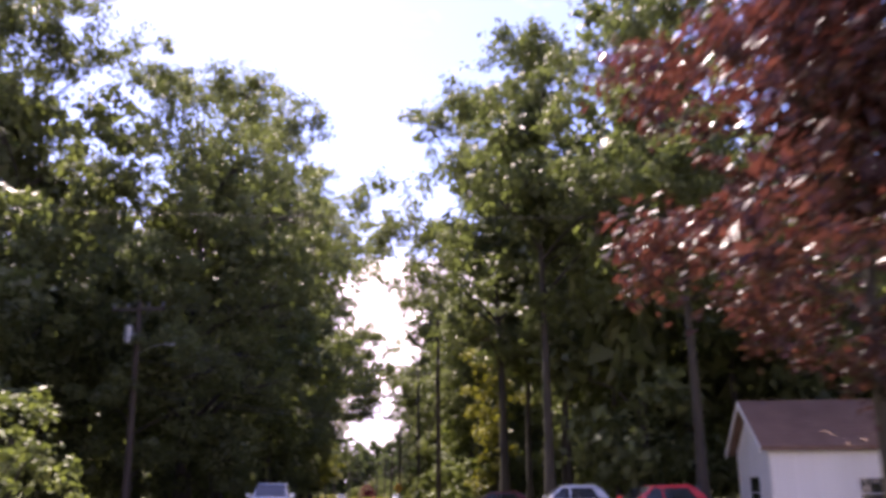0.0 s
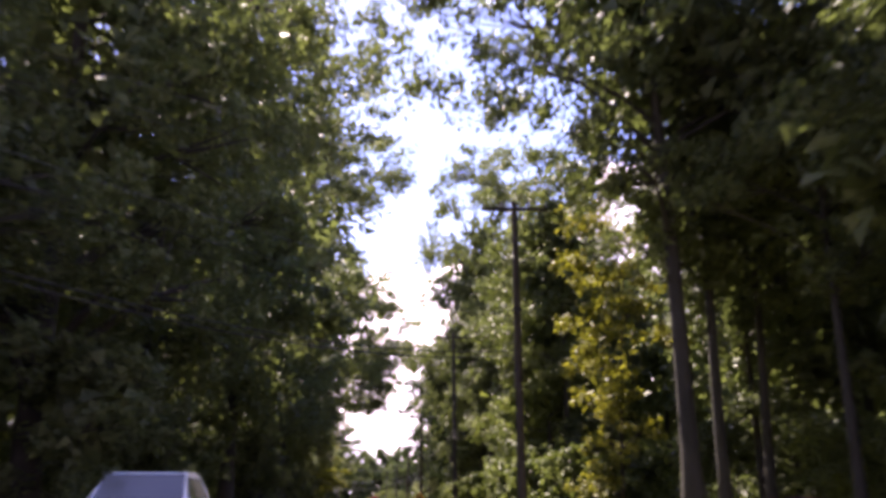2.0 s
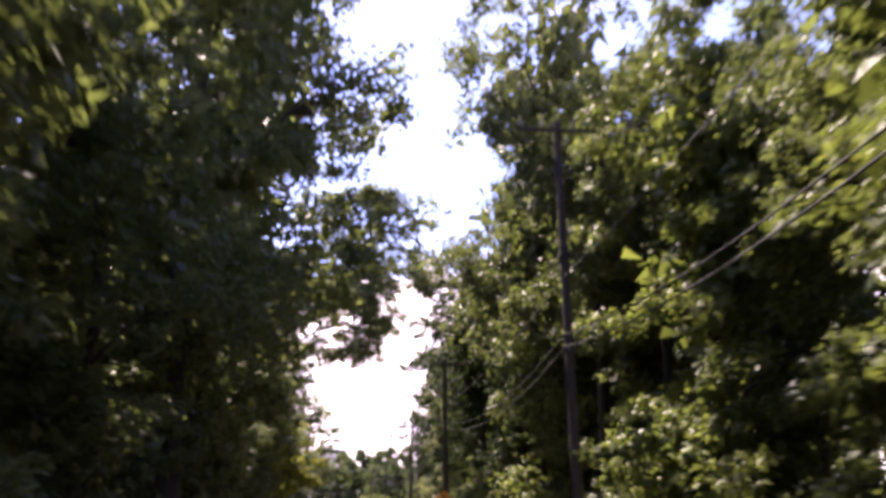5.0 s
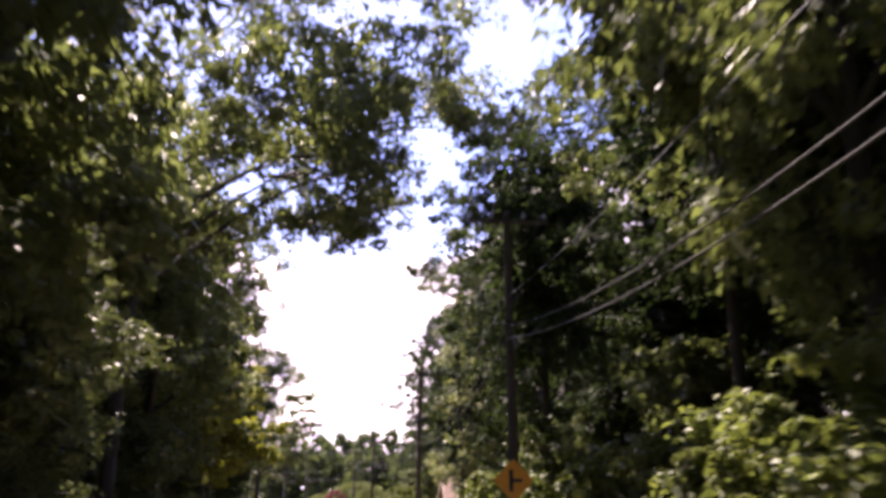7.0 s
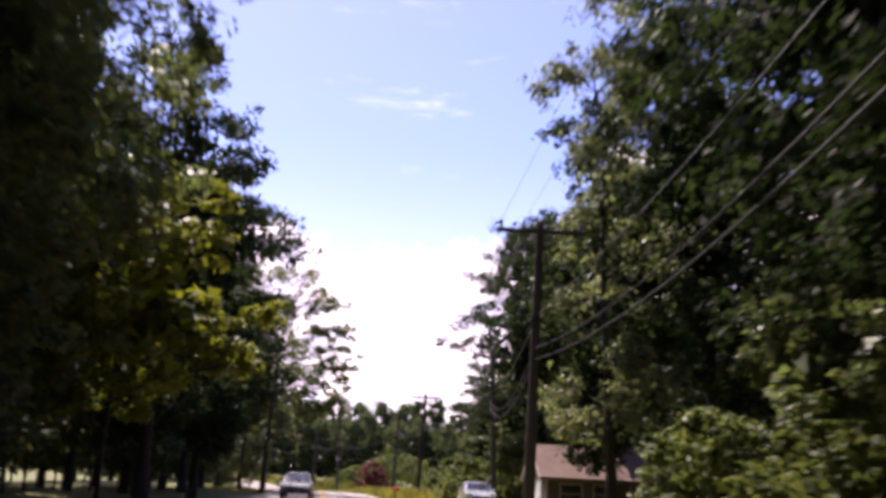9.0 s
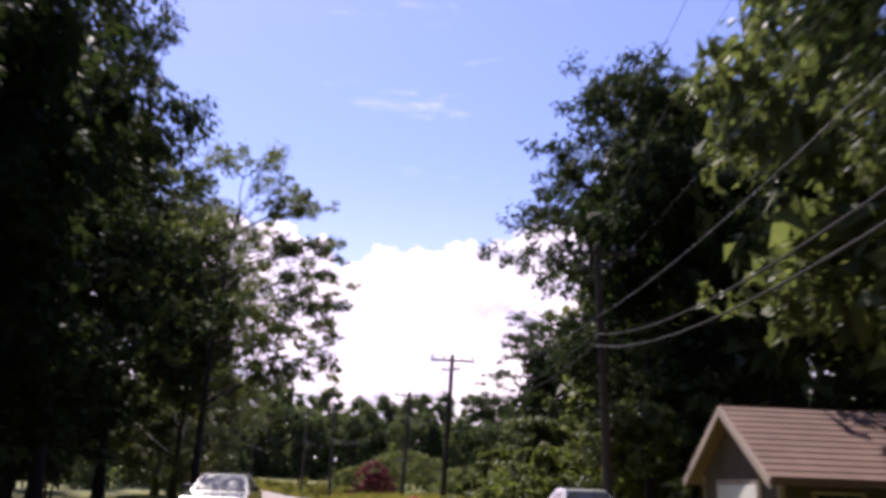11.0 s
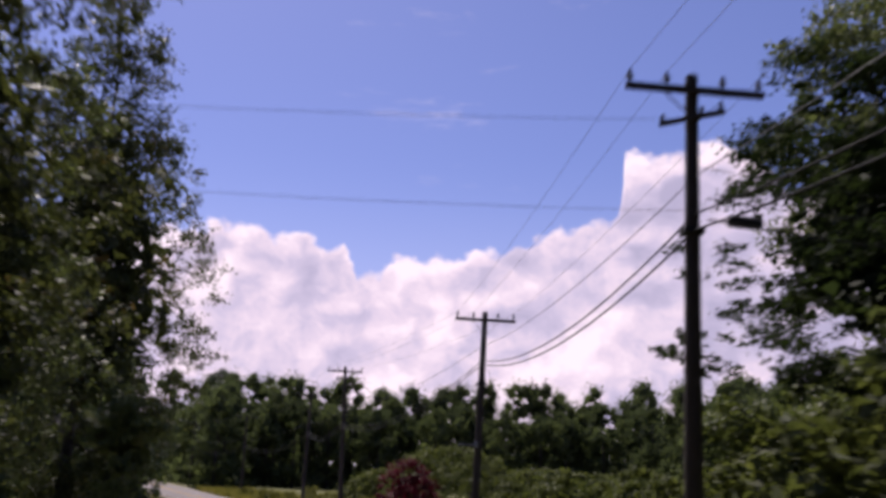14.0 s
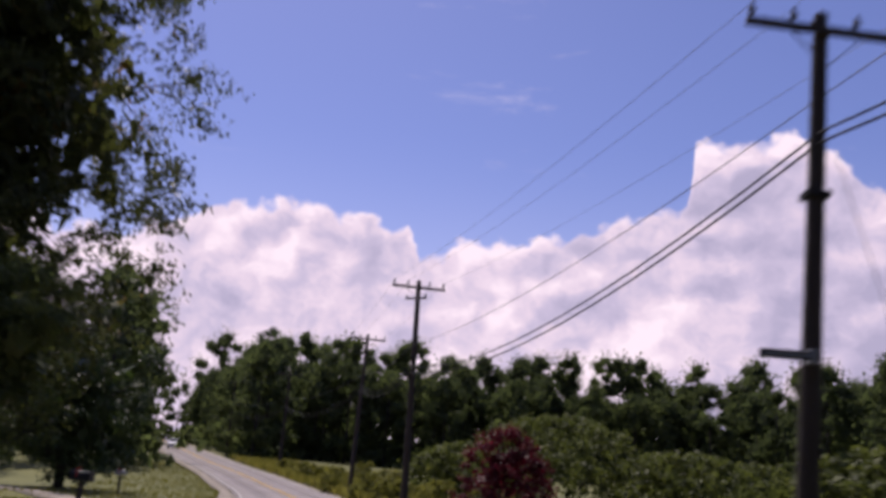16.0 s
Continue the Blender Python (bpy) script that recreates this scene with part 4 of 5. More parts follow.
def utility_pole(top, label, turn=0.0, extra=()):
    """A wooden pole whose head is at a place and whose foot stands a little aside."""
    x, y, z, (lx, ly) = top["x"], top["y"], top["z"], top["lean"]
    bx, by = x + lx, y + ly
    bz = ground_z(bx, by)
    pole = tagged(new("utility_pole"), label, "utility pole", "poles of one power line")
    pole.location = (bx, by, bz)
    height = z - bz
    head = Vector((x - bx, y - by, height))
    h = np.linspace(0, 1, 9)
    v, f = tube_arrays(np.stack([head.x * h, head.y * h, -0.4 + (height + 0.4) * h], 1), 0.185 - 0.065 * h, 12)
    array_part("shaft", v, f, POLE_WOOD, pole, smooth=True)
    bm = bmesh.new()
    bmesh.ops.create_cone(bm, cap_ends=True, segments=12, radius1=0.112, radius2=0.06, depth=0.06, matrix=Matrix.Translation(head + Vector((0, 0, 0.02))))
    part("cap", bm, POLE_WOOD, pole)
    turned = Matrix.Translation(head) @ Matrix.Rotation(radians(turn), 4, "Z")
    if top["arm"]:
        bm = box(bmesh.new(), -1.36, 1.36, -0.20, -0.09, -0.42, -0.29, 0.012, turned)
        part("crossarm", bm, POLE_WOOD, pole)
        for s in (-1, 1):
            bm = bmesh.new()
            a, b = Vector((s * 0.62, -0.15, -0.42)), Vector((s * 0.05, -0.13, -0.95))
            m = turned @ Matrix.Translation((a + b) / 2) @ (b - a).to_track_quat("Z", "Y").to_matrix().to_4x4()
            box(bm, -0.02, 0.02, -0.006, 0.006, -(b - a).length / 2, (b - a).length / 2, 0, m)
            part("brace", bm, POLE_WOOD, pole)
        for off in (-1.27, -0.55, 0.55, 1.27):
            bm = bmesh.new()
            for r1, r2, d, at in ((0.018, 0.018, 0.12, -0.24), (0.075, 0.055, 0.07, -0.16), (0.055, 0.04, 0.07, -0.10), (0.035, 0.03, 0.06, -0.05)):
                bmesh.ops.create_cone(bm, cap_ends=True, segments=10, radius1=r1, radius2=r2, depth=d, matrix=turned @ Matrix.Translation((off, -0.145, at)))
            part("insulator", bm, PORCELAIN, pole)
    for kind in extra:
        bm = bmesh.new()
        if kind == "short_arm":
            skew = turned @ Matrix.Rotation(radians(-38), 4, "Z")
            box(bm, -0.62, 0.62, -0.19, -0.11, -0.96, -0.87, 0.01, skew)
            part("short_crossarm", bm, POLE_WOOD, pole)
            for off in (-0.55, 0.2, 0.55):
                bm = bmesh.new()
                bmesh.ops.create_cone(bm, cap_ends=True, segments=10, radius1=0.06, radius2=0.035, depth=0.16, matrix=skew @ Matrix.Translation((off, -0.15, -0.81)))
                part("insulator", bm, PORCELAIN, pole)
        elif kind == "transformer":
            bmesh.ops.create_cone(bm, cap_ends=True, segments=20, radius1=0.24, radius2=0.24, depth=0.8, matrix=turned @ Matrix.Translation((-0.42, -0.1, -1.6)))
            bmesh.ops.create_cone(bm, cap_ends=True, segments=20, radius1=0.26, radius2=0.12, depth=0.1, matrix=turned @ Matrix.Translation((-0.42, -0.1, -1.15)))
            box(bm, -0.2, 0.0, -0.15, -0.05, -1.7, -1.5, 0, turned)
            part("transformer", bm, GALVANISED, pole, "grey steel transformer can")
        elif kind == "lamp":
            v, f = tube_arrays([tuple(turned @ Vector(p)) for p in ((0, 0, -2.6), (0.6, -0.1, -2.3), (1.2, -0.2, -2.15), (1.7, -0.3, -2.15))], [0.03] * 4, 8)
            bm.free()
            array_part("lamp_arm", v, f, GALVANISED, pole, smooth=True)
            bm = box(bmesh.new(), 1.6, 2.1, -0.42, -0.2, -2.24, -2.1, 0.04, turned)
            part("lamp_head", bm, GALVANISED, pole)
        elif kind == "riser":
            bmesh.ops.create_cone(bm, cap_ends=True, segments=10, radius1=0.035, radius2=0.035, depth=3.2, matrix=Matrix.Translation((-0.17, -0.05, 1.9)))
            part("conduit", bm, GALVANISED, pole)
        elif kind == "clamp":
            box(bm, head.x * 0.66 - 0.19, head.x * 0.66 + 0.19, head.y * 0.66 - 0.19, head.y * 0.66 + 0.19, height * 0.66, height * 0.66 + 0.12, 0.02)
            part("cable_clamp", bm, CABLE, pole)
    return pole


POLES = [pole_top(-11.0, 44.4, 10.6, (0.1, 0.0)), pole_top(5.38, 62.7, 13.45, (0.02, 0.04)), pole_top(6.05, 95.6, 14.2, (0.1, 0.0)),
         pole_top(5.4, 124.4, 10.9, (0.05, 0.3)), pole_top(5.36, 150.6, 9.43, (-0.23, 0.0)), pole_top(8.37, 181.3, 9.77, (0.34, -0.1)),
         pole_top(5.85, 206.4, 9.23, (-0.31, 0.3)), pole_top(4.5, 230.0, 9.24, (-0.33, 0.4)), pole_top(-3.07, 261.3, 10.8, (0.2, 0.0)),
         pole_top(-7.4, 283.0, 11.0, (-0.25, 0.0)), pole_top(-19.0, 318.0, 11.2, (0.0, 0.0)), pole_top(-33.0, 352.0, 12.4, (0.0, 0.0))]
DROPS = [(1.6, 4.0, 4.2), (3.9, 6.2, 6.4), (5.5, 7.4, 7.8), (2.9, 3.9, 4.3), (3.0, 4.05, 4.4), (2.6, 3.2, 3.6), (2.05, 2.8, 3.1), (1.5, 2.15, 2.32), (3.3, 4.4, 4.7),
         (3.0, 3.9, 4.2), (3.0, 3.9, 4.2), (3.0, 3.9, 4.2)]
EXTRAS = [("transformer", "lamp"), ("clamp",), ("clamp",), ("clamp",), ("clamp",), ("short_arm", "clamp"), ("short_arm", "clamp"), ("clamp",), ("short_arm", "clamp"), (), (), ()]
for n, (spot, extra) in enumerate(zip(POLES, EXTRAS)):
    ahead, behind = POLES[min(n + 1, len(POLES) - 1)], POLES[max(n - 1, 0)]
    turn = -math.degrees(math.atan2(ahead["x"] - behind["x"], ahead["y"] - behind["y"]))
    spot["turn"] = turn * (0.3 if n in (0, 1) else 0.7)
    utility_pole(spot, "weathered brown wooden utility pole with a crossarm", spot["turn"], extra)


def wire(a, b, sag, radius, mat, name, label):
    """A wire that hangs between two places."""
    t = np.linspace(0, 1, 15)[:, None]
    path = np.array(a) + (np.array(b) - np.array(a)) * t - np.array([0, 0, 4 * sag]) * t * (1 - t)
    v, f = tube_arrays(path, np.full(15, radius), 5)
    tagged(array_part(name, v, f, mat, smooth=True), label, "overhead wire", "wires of one power line")


def on_pole(top, across, down):
    a = radians(top["turn"])
    return (top["x"] + across * math.cos(a) + 0.145 * math.sin(a), top["y"] + across * math.sin(a) - 0.145 * math.cos(a), top["z"] - down)


for a, b, low_a, low_b in zip(POLES, POLES[1:], DROPS, DROPS[1:]):
    gap = math.hypot(a["x"] - b["x"], a["y"] - b["y"])
    for off in (-1.27, -0.55, 1.27):
        wire(on_pole(a, off, 0.02), on_pole(b, off, 0.02), gap * 0.010, 0.0055, WIRE, "power_line", "thin bare power line between poles")
    wire(on_pole(a, -0.05, low_a[0]), on_pole(b, -0.05, low_b[0]), gap * 0.018, 0.011, WIRE, "neutral_wire", "thin grey neutral wire between poles")
    wire(on_pole(a, -0.12, low_a[1]), on_pole(b, -0.12, low_b[1]), gap * 0.036, 0.022, CABLE, "cable", "black bundled cable slung between poles")
    wire(on_pole(a, -0.12, low_a[2]), on_pole(b, -0.12, low_b[2]), gap * 0.036, 0.024, CABLE, "cable", "black bundled cable slung between poles")
for za, zb in ((8.2, 8.3), (7.8, 7.8)):
    wire((-11.0, 44.3, za), (5.15, 62.35, zb), 0.15, 0.012, CABLE, "service_wire", "dark service wire crossing the road")
wire((-13.0, 30.0, 10.9), (13.5, 25.0, 9.7), 0.3, 0.010, CABLE, "service_wire", "dark service wire crossing the road")
# service wires over the road and to the houses
wire(on_pole(POLES[6], -0.1, 0.95), (-12.0, 203.4, 6.9), 0.2, 0.005, WIRE, "service_wire", "thin service wire across the road")
wire(on_pole(POLES[6], -0.1, 2.75), (-12.0, 203.4, 5.8), 0.2, 0.005, WIRE, "service_wire", "thin service wire across the road")
wire(on_pole(POLES[6], 0.1, 2.5), (15.5, 205.0, 6.2), 0.3, 0.014, CABLE, "service_wire", "dark service wire into the trees")
wire(on_pole(POLES[6], 0.1, 2.9), (15.5, 205.5, 5.9), 0.35, 0.018, CABLE, "service_wire", "dark service wire into the trees")
wire(on_pole(POLES[6], 0.1, 1.9), (15.5, 205.2, 7.0), 0.5, 0.010, CABLE, "service_wire", "dark service wire into the trees")
wire(on_pole(POLES[7], 0.1, 2.5), (7.6, 231.6, -0.2), 0.0, 0.008, WIRE, "guy_wire", "thin steel guy wire beside a pole")
bm = bmesh.new()
bmesh.ops.create_cone(bm, cap_ends=True, segments=14, radius1=0.12, radius2=0.12, depth=0.62, matrix=Matrix.Rotation(radians(90), 4, "Y"))
bmesh.ops.bevel(bm, geom=[e for e in bm.edges if e.calc_face_angle(0) > 1], offset=0.03, segments=2, affect="EDGES")
case = tagged(mesh_object("splice_case", bm, CABLE, smooth=False), "black splice case hung on the cables", "splice case")
case.matrix_world = pose(6.75, 206.5, 6.38, 0, 6, -8)


# ---------------------------------------------------------------- sign, boxes, houses, cars
def road_sign(x, y, z, label):
    """A diamond warning sign with a black side-road mark, on its post."""
    sign = tagged(new("road_sign"), label, "road sign")
    sign.location = (x, y, 0)
    bm = bmesh.new()
    box(bm, -0.455, 0.455, -0.003, 0.003, -0.455, 0.455, 0, Matrix.Translation((0, 0, z)) @ Matrix.Rotation(radians(45), 4, "Y"))
    edges = [e for e in bm.edges if abs(e.verts[0].co.y - e.verts[1].co.y) > 0.004]
    bmesh.ops.bevel(bm, geom=edges, offset=0.05, segments=3, affect="EDGES")
    part("panel", bm, SIGN_YELLOW, sign, "orange-yellow diamond sheet")
    bm = box(bmesh.new(), -0.14, -0.02, -0.008, -0.004, z - 0.32, z + 0.32)
    part("main_road_mark", bm, BLACK_PAINT, sign, "thick black upright bar")
    bm = box(bmesh.new(), -0.02, 0.26, -0.008, -0.004, z - 0.05, z + 0.05)
    part("side_road_mark", bm, BLACK_PAINT, sign, "short black side bar")
    g = ground_z(x, y)
    bm = box(bmesh.new(), -0.035, 0.035, 0.006, 0.05, g - 0.3, z + 0.5, 0.006)
    part("post", bm, GALVANISED, sign)
    for dz in (-0.3, 0.3):
        bm = bmesh.new()
        bmesh.ops.create_cone(bm, cap_ends=True, segments=8, radius1=0.015, radius2=0.012, depth=0.012, matrix=pose(0.1, -0.006, z + dz, 90))
        part("bolt", bm, GALVANISED, sign)
    return sign


road_sign(5.22, 123.65, 2.17, "orange-yellow diamond side-road warning sign beside a pole")


def mailbox(x, y, mat, label, turn=0.0, height=1.1):
    """A round-topped box on a wooden post."""
    top = tagged(new("mailbox"), label, "mailbox")
    g = ground_z(x, y)
    top.matrix_basis = pose(x, y, g, 0, 0, turn)
    bm = box(bmesh.new(), -0.05, 0.05, -0.05, 0.05, -0.3, height - 0.02, 0.008)
    part("post", bm, POLE_WOOD, top)
    arch = [(-0.11, 0), (0.11, 0)] + [(0.11 * math.cos(a), 0.13 + 0.11 * math.sin(a)) for a in np.linspace(0, math.pi, 9)]
    bm = prism(bmesh.new(), arch, 0.52, Matrix.Translation((0, 0, height)))
    part("box", bm, mat, top)
    bm = prism(bmesh.new(), [(p[0] * 1.04, p[1] * 1.03) for p in arch], 0.012, Matrix.Translation((0, -0.268, height)))
    part("door", bm, mat, top)
    bm = box(bmesh.new(), 0.113, 0.121, -0.1, -0.06, height + 0.1, height + 0.3)
    box(bm, 0.113, 0.121, -0.06, 0.03, height + 0.24, height + 0.3)
    part("flag", bm, RED_PLASTIC, top, "small red flag")
    return top


mailbox(2.9, 191.0, RED_PLASTIC, "red mailbox on a post beside the road", 95, 0.75)
mailbox(-9.6, 238.0, BLACK_PAINT, "black mailbox on a post beside the lawn", -100, 0.95)
mailbox(-17.0, 262.0, GALVANISED, "grey mailbox on a post beside the lawn", -100, 0.9)


def plank_sign(pole):
    """A short board fixed to the pole's side, seen edge on."""
    bm = box(bmesh.new(), pole["x"] - 1.12, pole["x"] - 0.30, pole["y"] - 0.13, pole["y"] - 0.09, 3.39, 3.53, 0.006)
    sign = tagged(mesh_object("street_sign", bm, BLACK_PAINT), "dark narrow sign board fixed to a pole", "street sign")
    bm = box(bmesh.new(), pole["x"] - 1.06, pole["x"] - 0.34, pole["y"] - 0.135, pole["y"] - 0.131, 3.43, 3.49)
    part("panel", bm, GALVANISED, sign)
    bm = box(bmesh.new(), pole["x"] - 0.36, pole["x"] - 0.24, pole["y"] - 0.14, pole["y"] + 0.1, 3.35, 3.57, 0.01)
    part("bracket", bm, GALVANISED, sign)


plank_sign(POLES[7])


def gable_house(x, y, turn, width, length, eave, ridge, wall_mat, roof_mat, trim_mat, label, door=None, windows=(), name="house", over=0.4):
    """A house whose gable stands at local x = 0 over y from 0 to width, and which runs back along x."""
    house = tagged(new(name), label, "house")
    house.matrix_basis = pose(x, y, ground_z(x, y), 0, 0, turn)
    t = 0.16
    mid = width / 2
    for name_, x0 in (("gable_wall", 0.0), ("gable_wall", length - t)):
        bm = prism(bmesh.new(), [(0, -0.3), (width, -0.3), (width, eave), (mid, ridge), (0, eave)], t, Matrix.Translation((x0 + t / 2, 0, 0)) @ Matrix.Rotation(radians(90), 4, "Z"))
        part(name_, bm, wall_mat, house)
    for y0 in (0.0, width - t):
        bm = box(bmesh.new(), t, length - t, y0, y0 + t, -0.3, eave)
        part("side_wall", bm, wall_mat, house)
    # lap boards on the gable and the front
    board_front = bmesh.new()
    box(board_front, 0.0, length, -0.024, -0.002, 0.0, 0.17)
    data = bpy.data.meshes.new("board")
    board_front.to_mesh(data)
    board_front.free()
    data.materials.append(wall_mat)
    z = 0.0
    while z < eave - 0.15:
        b = new("board", data)
        b.parent = house
        b.matrix_basis = pose(0, 0, z, -2.0)
        z += 0.18
    rise = (ridge - eave) / mid
    slope = math.hypot(mid, ridge - eave)
    drop = over * rise
    for s in (0, 1):
        outline = [(0 - over, eave - drop), (mid, ridge), (mid, ridge + 0.16), (0 - over, eave - drop + 0.16)]
        if s:
            outline = [(width - p[0], p[1]) for p in outline][::-1]
        bm = prism(bmesh.new(), outline, length + 2 * over, Matrix.Translation((length / 2, 0, 0)) @ Matrix.Rotation(radians(90), 4, "Z"))
        roof = part("roof", bm, roof_mat, house)
        courses = 12
        for k in range(courses):
            u = k / courses
            yy = -over + (mid + over) * u
            zz = eave - drop + 0.165 + (yy + over) * rise
            bm = bmesh.new()
            y1 = yy + (mid + over) / courses + 0.03
            pts = [(yy, zz), (y1, zz + (y1 - yy) * rise - 0.012), (y1, zz + (y1 - yy) * rise), (yy, zz + 0.022)]
            if s:
                pts = [(width - p[0], p[1]) for p in pts][::-1]
            prism(bm, pts, length + 2 * over + 0.02, Matrix.Translation((length / 2, 0, 0)) @ Matrix.Rotation(radians(90), 4, "Z"))
            part("shingle_course", bm, roof_mat, roof)
        rake = [(0 - over - 0.02, eave - drop - 0.10), (mid, ridge - 0.10), (mid, ridge + 0.14), (0 - over - 0.02, eave - drop + 0.14)]
        if s:
            rake = [(width - p[0], p[1]) for p in rake][::-1]
        bm = prism(bmesh.new(), rake, 0.05, Matrix.Translation((-over - 0.028, 0, 0)) @ Matrix.Rotation(radians(90), 4, "Z"))
        part("rake_board", bm, trim_mat, house)
    for y0 in (-0.03, width - 0.09):
        bm = box(bmesh.new(), -0.03, 0.09, y0, y0 + 0.12, -0.2, eave - 0.02)
        part("corner_board", bm, trim_mat, house)
    if door:
        y0, y1, z1 = door
        bm = box(bmesh.new(), -0.05, -0.004, y0 - 0.12, y1 + 0.12, -0.1, z1 + 0.12)
        part("door_frame", bm, trim_mat, house)
        rows_ = 4
        for k in range(rows_):
            bm = box(bmesh.new(), -0.075, -0.053, y0, y1, 0.02 + k * z1 / rows_, (k + 1) * z1 / rows_ - 0.015, 0.006)
            part("door_panel", bm, WHITE_WOOD, house, "white overhead door panel")
    for side, a0, a1, z0, z1 in windows:
        window = new("window")
        window.parent = house
        if side == "gable":
            window.matrix_basis = pose(-0.01, (a0 + a1) / 2, (z0 + z1) / 2, 0, 0, -90)
        else:
            window.matrix_basis = pose((a0 + a1) / 2, -0.03, (z0 + z1) / 2)
        w, h = (a1 - a0) / 2, (z1 - z0) / 2
        bm = box(bmesh.new(), -w, w, -0.012, 0.0, -h, h)
        part("pane", bm, GLASS_DARK, window)
        bm = bmesh.new()
        for q in ((-w - 0.08, w + 0.08, h, h + 0.08), (-w - 0.08, w + 0.08, -h - 0.08, -h), (-w - 0.08, -w, -h, h), (w, w + 0.08, -h, h), (-w, w, -0.02, 0.02)):
            box(bm, q[0], q[1], -0.04, 0.0, q[2], q[3])
        part("frame", bm, trim_mat, window)
    return house


gable_house(15.5, 33.4, -10, 5.0, 9.0, 3.3, 5.0, SIDING, SHINGLE, WHITE_WOOD, "small white-sided house with a brown shingle roof",
            windows=[("gable", 1.6, 3.2, 0.9, 2.1), ("front", 3.2, 4.4, 0.9, 2.0)])
gable_house(10.1, 172.0, 0, 4.6, 8.0, 2.2, 3.75, BROWN_SIDING, SHINGLE, TAN_TRIM, "low brown garage with a white overhead door and tan trim",
            door=(1.1, 3.5, 1.95), windows=[("front", 0.8, 1.9, 0.8, 1.75), ("front", 2.6, 3.7, 0.8, 1.75), ("front", 4.6, 5.7, 0.8, 1.75)], name="garage")


def rounded(points, n=5):
    """A closed outline with its corners cut round."""
    out = []
    count = len(points)
    for i in range(count):
        p, a, b = Vector(points[i][:2]), Vector(points[i - 1][:2]), Vector(points[(i + 1) % count][:2])
        r = points[i][2]
        pa, pb = p + (a - p).normalized() * r, p + (b - p).normalized() * r
        for k in range(n):
            t = k / (n - 1)
            q = pa * (1 - t) ** 2 + p * 2 * t * (1 - t) + pb * t * t
            out.append((q.x, q.y))
    return out


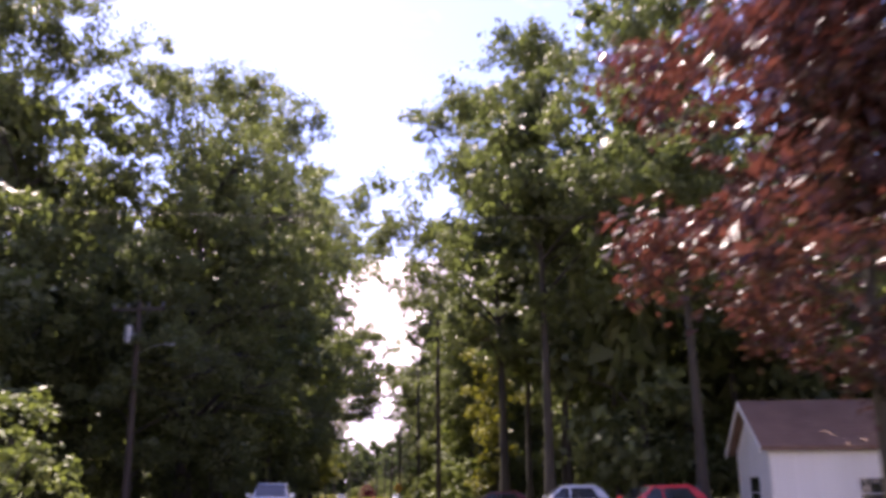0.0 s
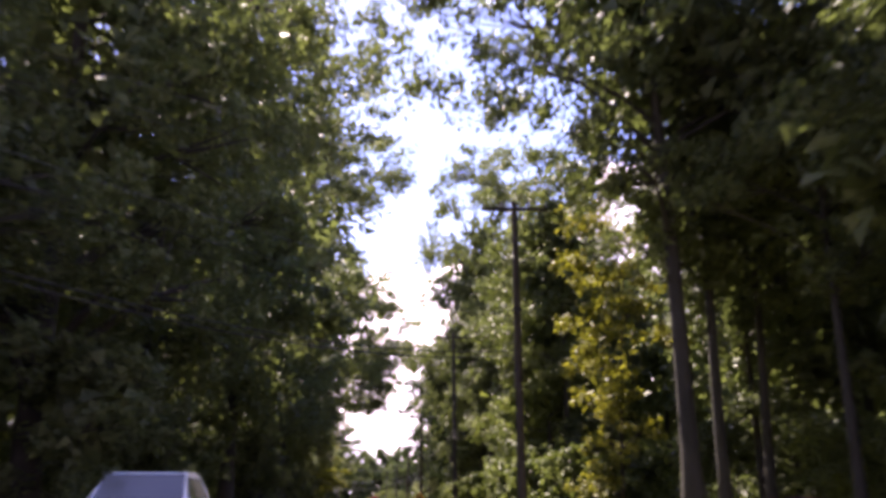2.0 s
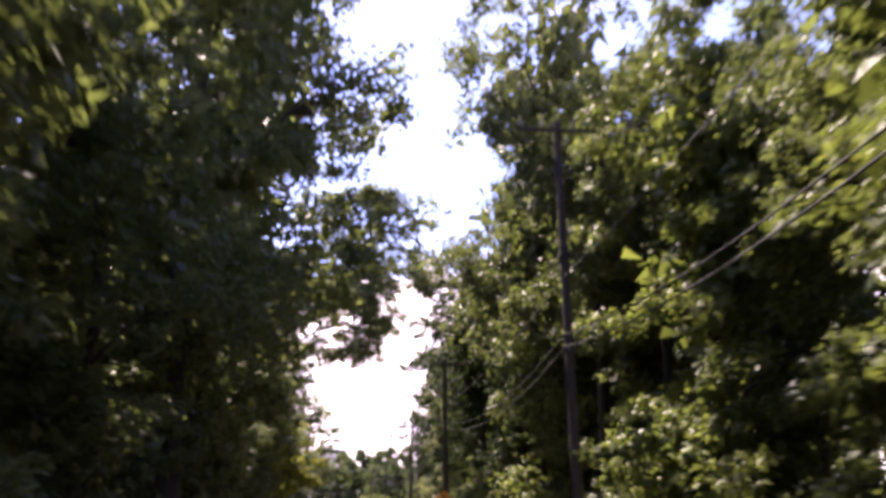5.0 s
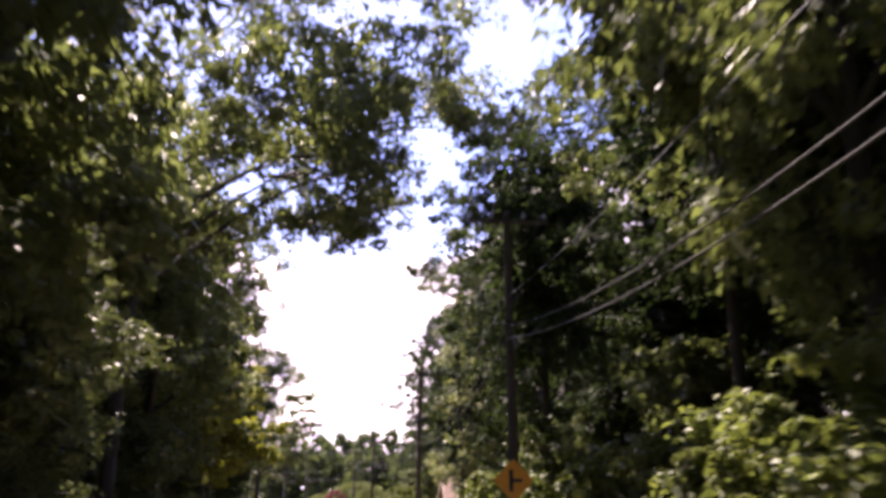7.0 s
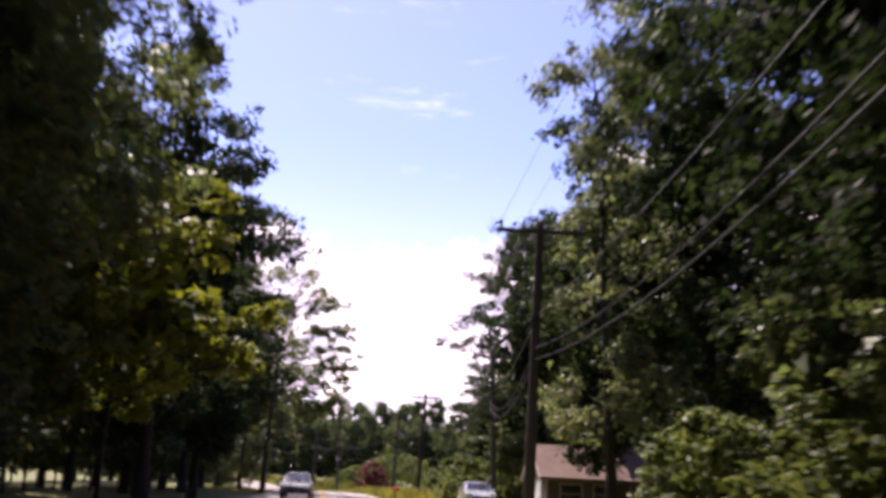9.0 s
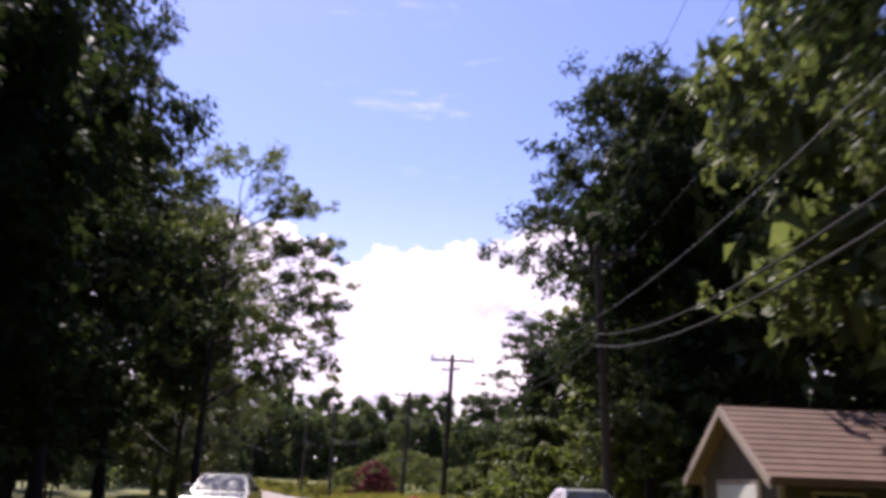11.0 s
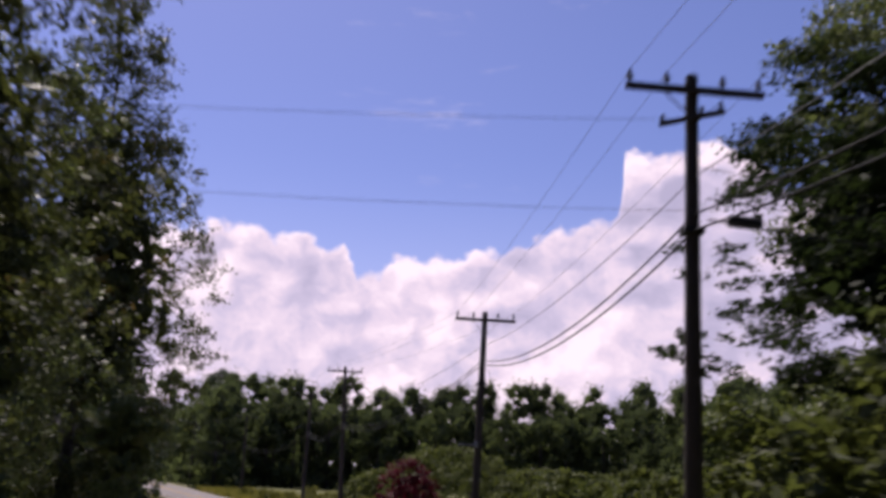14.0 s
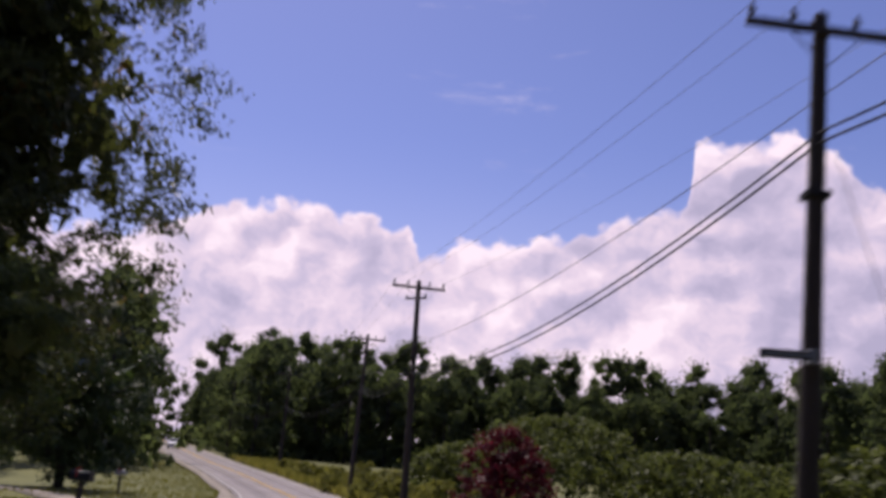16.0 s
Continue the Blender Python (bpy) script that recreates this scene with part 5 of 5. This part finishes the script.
def car(x, y, turn, paint, label, tall=1.0, long=4.5, kind="car"):
    """A car, nose along local +x: painted body and cabin, panes, wheels, lamps, mirrors."""
    top = tagged(new(kind), label, "car")
    top.matrix_basis = pose(x, y, smooth_line(ROAD_RISE, y) + 0.05, 0, 0, turn)
    L, w = long / 2, 0.9
    body = rounded([(-L, 0.28, 0.08), (L, 0.28, 0.10), (L, 0.62, 0.16), (L - 0.25, 0.80 * tall, 0.12), (L - 1.35, 0.95 * tall, 0.2), (-L + 0.35, 0.98 * tall, 0.2), (-L, 0.88 * tall, 0.12)])
    bm = prism(bmesh.new(), body, 2 * w, Matrix.Identity(4))
    bmesh.ops.bevel(bm, geom=[e for e in bm.edges if abs(e.verts[0].co.y - e.verts[1].co.y) < 0.01 and (e.verts[0].co.z + e.verts[1].co.z) > 1.0], offset=0.09, segments=3, affect="EDGES")
    part("body", bm, paint, top, smooth=False)
    base, roof = 0.95 * tall, 1.46 * tall
    side = [(-L + 0.55, base - 0.05, 0.05), (L - 1.25, base - 0.05, 0.05), (L - 2.05, roof - 0.03, 0.22), (-L + 1.05, roof, 0.3)]
    outline = rounded(side)
    bm = bmesh.new()
    half = [(w - 0.06 - 0.24 * max(0.0, (z - base)) / (roof - base)) for _, z in outline]
    left = [bm.verts.new((p[0], -h, p[1])) for p, h in zip(outline, half)]
    right = [bm.verts.new((p[0], h, p[1])) for p, h in zip(outline, half)]
    bm.faces.new(left)
    bm.faces.new(right[::-1])
    for i in range(len(outline)):
        j = (i + 1) % len(outline)
        bm.faces.new((left[j], left[i], right[i], right[j]))
    bmesh.ops.bevel(bm, geom=[e for e in bm.edges if abs(e.verts[0].co.y - e.verts[1].co.y) < 0.08 and min(e.verts[0].co.z, e.verts[1].co.z) > base + 0.05], offset=0.05, segments=2, affect="EDGES")
    part("cabin", bm, paint, top)

    def pane(name, corners, push):
        b = bmesh.new()
        c = [Vector(p) for p in corners]
        n = (c[1] - c[0]).cross(c[2] - c[0]).normalized() * push
        front = [b.verts.new(p + n) for p in c]
        back = [b.verts.new(p - n * 0.3) for p in c]
        b.faces.new(front)
        b.faces.new(back[::-1])
        for i in range(4):
            j = (i + 1) % 4
            b.faces.new((front[j], front[i], back[i], back[j]))
        bmesh.ops.recalc_face_normals(b, faces=b.faces)
        part(name, b, GLASS_DARK, top)

    wl, wh = w - 0.10, w - 0.27
    z0, z1 = base + 0.03, roof - 0.09

    def fx(z):
        return L - 1.25 - 0.80 * (z - base + 0.05) / (roof - base + 0.02)

    def rx(z):
        return -L + 0.55 + 0.50 * (z - base + 0.05) / (roof - base + 0.05)

    pane("windscreen", [(fx(z0), -wl + 0.06, z0), (fx(z0), wl - 0.06, z0), (fx(z1), wh, z1), (fx(z1), -wh, z1)], 0.022)
    pane("rear_window", [(rx(z0), wl - 0.06, z0), (rx(z0), -wl + 0.06, z0), (rx(z1), -wh, z1), (rx(z1), wh, z1)], 0.022)
    for s in (-1, 1):
        for a, b in (((-L + 1.0), (-0.12)), (-0.04, (L - 1.55))):
            za, zb = z0, roof - 0.13
            ya, yb = s * (w - 0.06 - 0.24 * (za - base) / (roof - base)), s * (w - 0.06 - 0.24 * (zb - base) / (roof - base))
            cut_a, cut_b = (0.3, 0.0) if a < -0.5 else (0.0, 0.5)
            corners = [(a, ya, za), (b, ya, za), (b - cut_b, yb, zb), (a + cut_a, yb, zb)]
            pane("side_window", corners if s < 0 else corners[::-1], 0.014)
        bm = box(bmesh.new(), L - 1.62, L - 1.42, s * (w - 0.02), s * (w + 0.2), base + 0.02, base + 0.17, 0.03)
        part("mirror", bm, paint, top)
        bm = box(bmesh.new(), L - 0.14, L + 0.012, s * 0.5, s * 0.84, 0.60, 0.76, 0.02)
        part("headlight", bm, LAMP_GLASS, top)
        bm = box(bmesh.new(), -L - 0.012, -L + 0.12, s * 0.55, s * 0.86, 0.66, 0.86, 0.02)
        part("tail_light", bm, TAIL_GLASS, top)
        for wx in (L - 0.82, -L + 0.85):
            wheel = new("wheel")
            wheel.parent = top
            wheel.location = (wx, s * (w - 0.09), 0.31)
            bm = bmesh.new()
            bmesh.ops.create_cone(bm, cap_ends=True, segments=24, radius1=0.32, radius2=0.32, depth=0.2, matrix=Matrix.Rotation(radians(90), 4, "X"))
            bmesh.ops.bevel(bm, geom=[e for e in bm.edges if e.calc_face_angle(0) > 1], offset=0.03, segments=2, affect="EDGES")
            part("tyre", bm, RUBBER, wheel)
            bm = bmesh.new()
            bmesh.ops.create_cone(bm, cap_ends=True, segments=20, radius1=0.21, radius2=0.19, depth=0.03, matrix=Matrix.Translation((0, s * 0.11, 0)) @ Matrix.Rotation(radians(90), 4, "X"))
            part("rim", bm, GALVANISED, wheel)
    bm = box(bmesh.new(), L - 0.06, L + 0.02, -0.42, 0.42, 0.42, 0.60, 0.02)
    part("grille", bm, BLACK_PAINT, top)
    bm = box(bmesh.new(), L - 0.1, L + 0.05, -0.82, 0.82, 0.28, 0.40, 0.03)
    part("bumper", bm, paint, top)
    return top


car(9.6, 29.6, 184, PAINT_RED, "red parked car with a rounded roof", 1.1)
car(8.4, 37.0, 174, PAINT_SILVER, "silver parked car beside a red one", 1.15)
car(6.6, 45.0, 178, PAINT_WINE, "dark wine-red parked car", 1.0)
car(-4.1, 44.0, -90, PAINT_WHITE, "white oncoming car on the road", 1.3)
car(7.3, 179.0, -90, PAINT_SILVER, "silver car parked beside a utility pole", 0.98)
car(-3.45, 180.0, -90, PAINT_DARK, "dark oncoming car with a bright windscreen", 1.03)
car(road_x(366) - 1.7, 366.0, -72, PAINT_WHITE, "distant white oncoming car", 1.15)
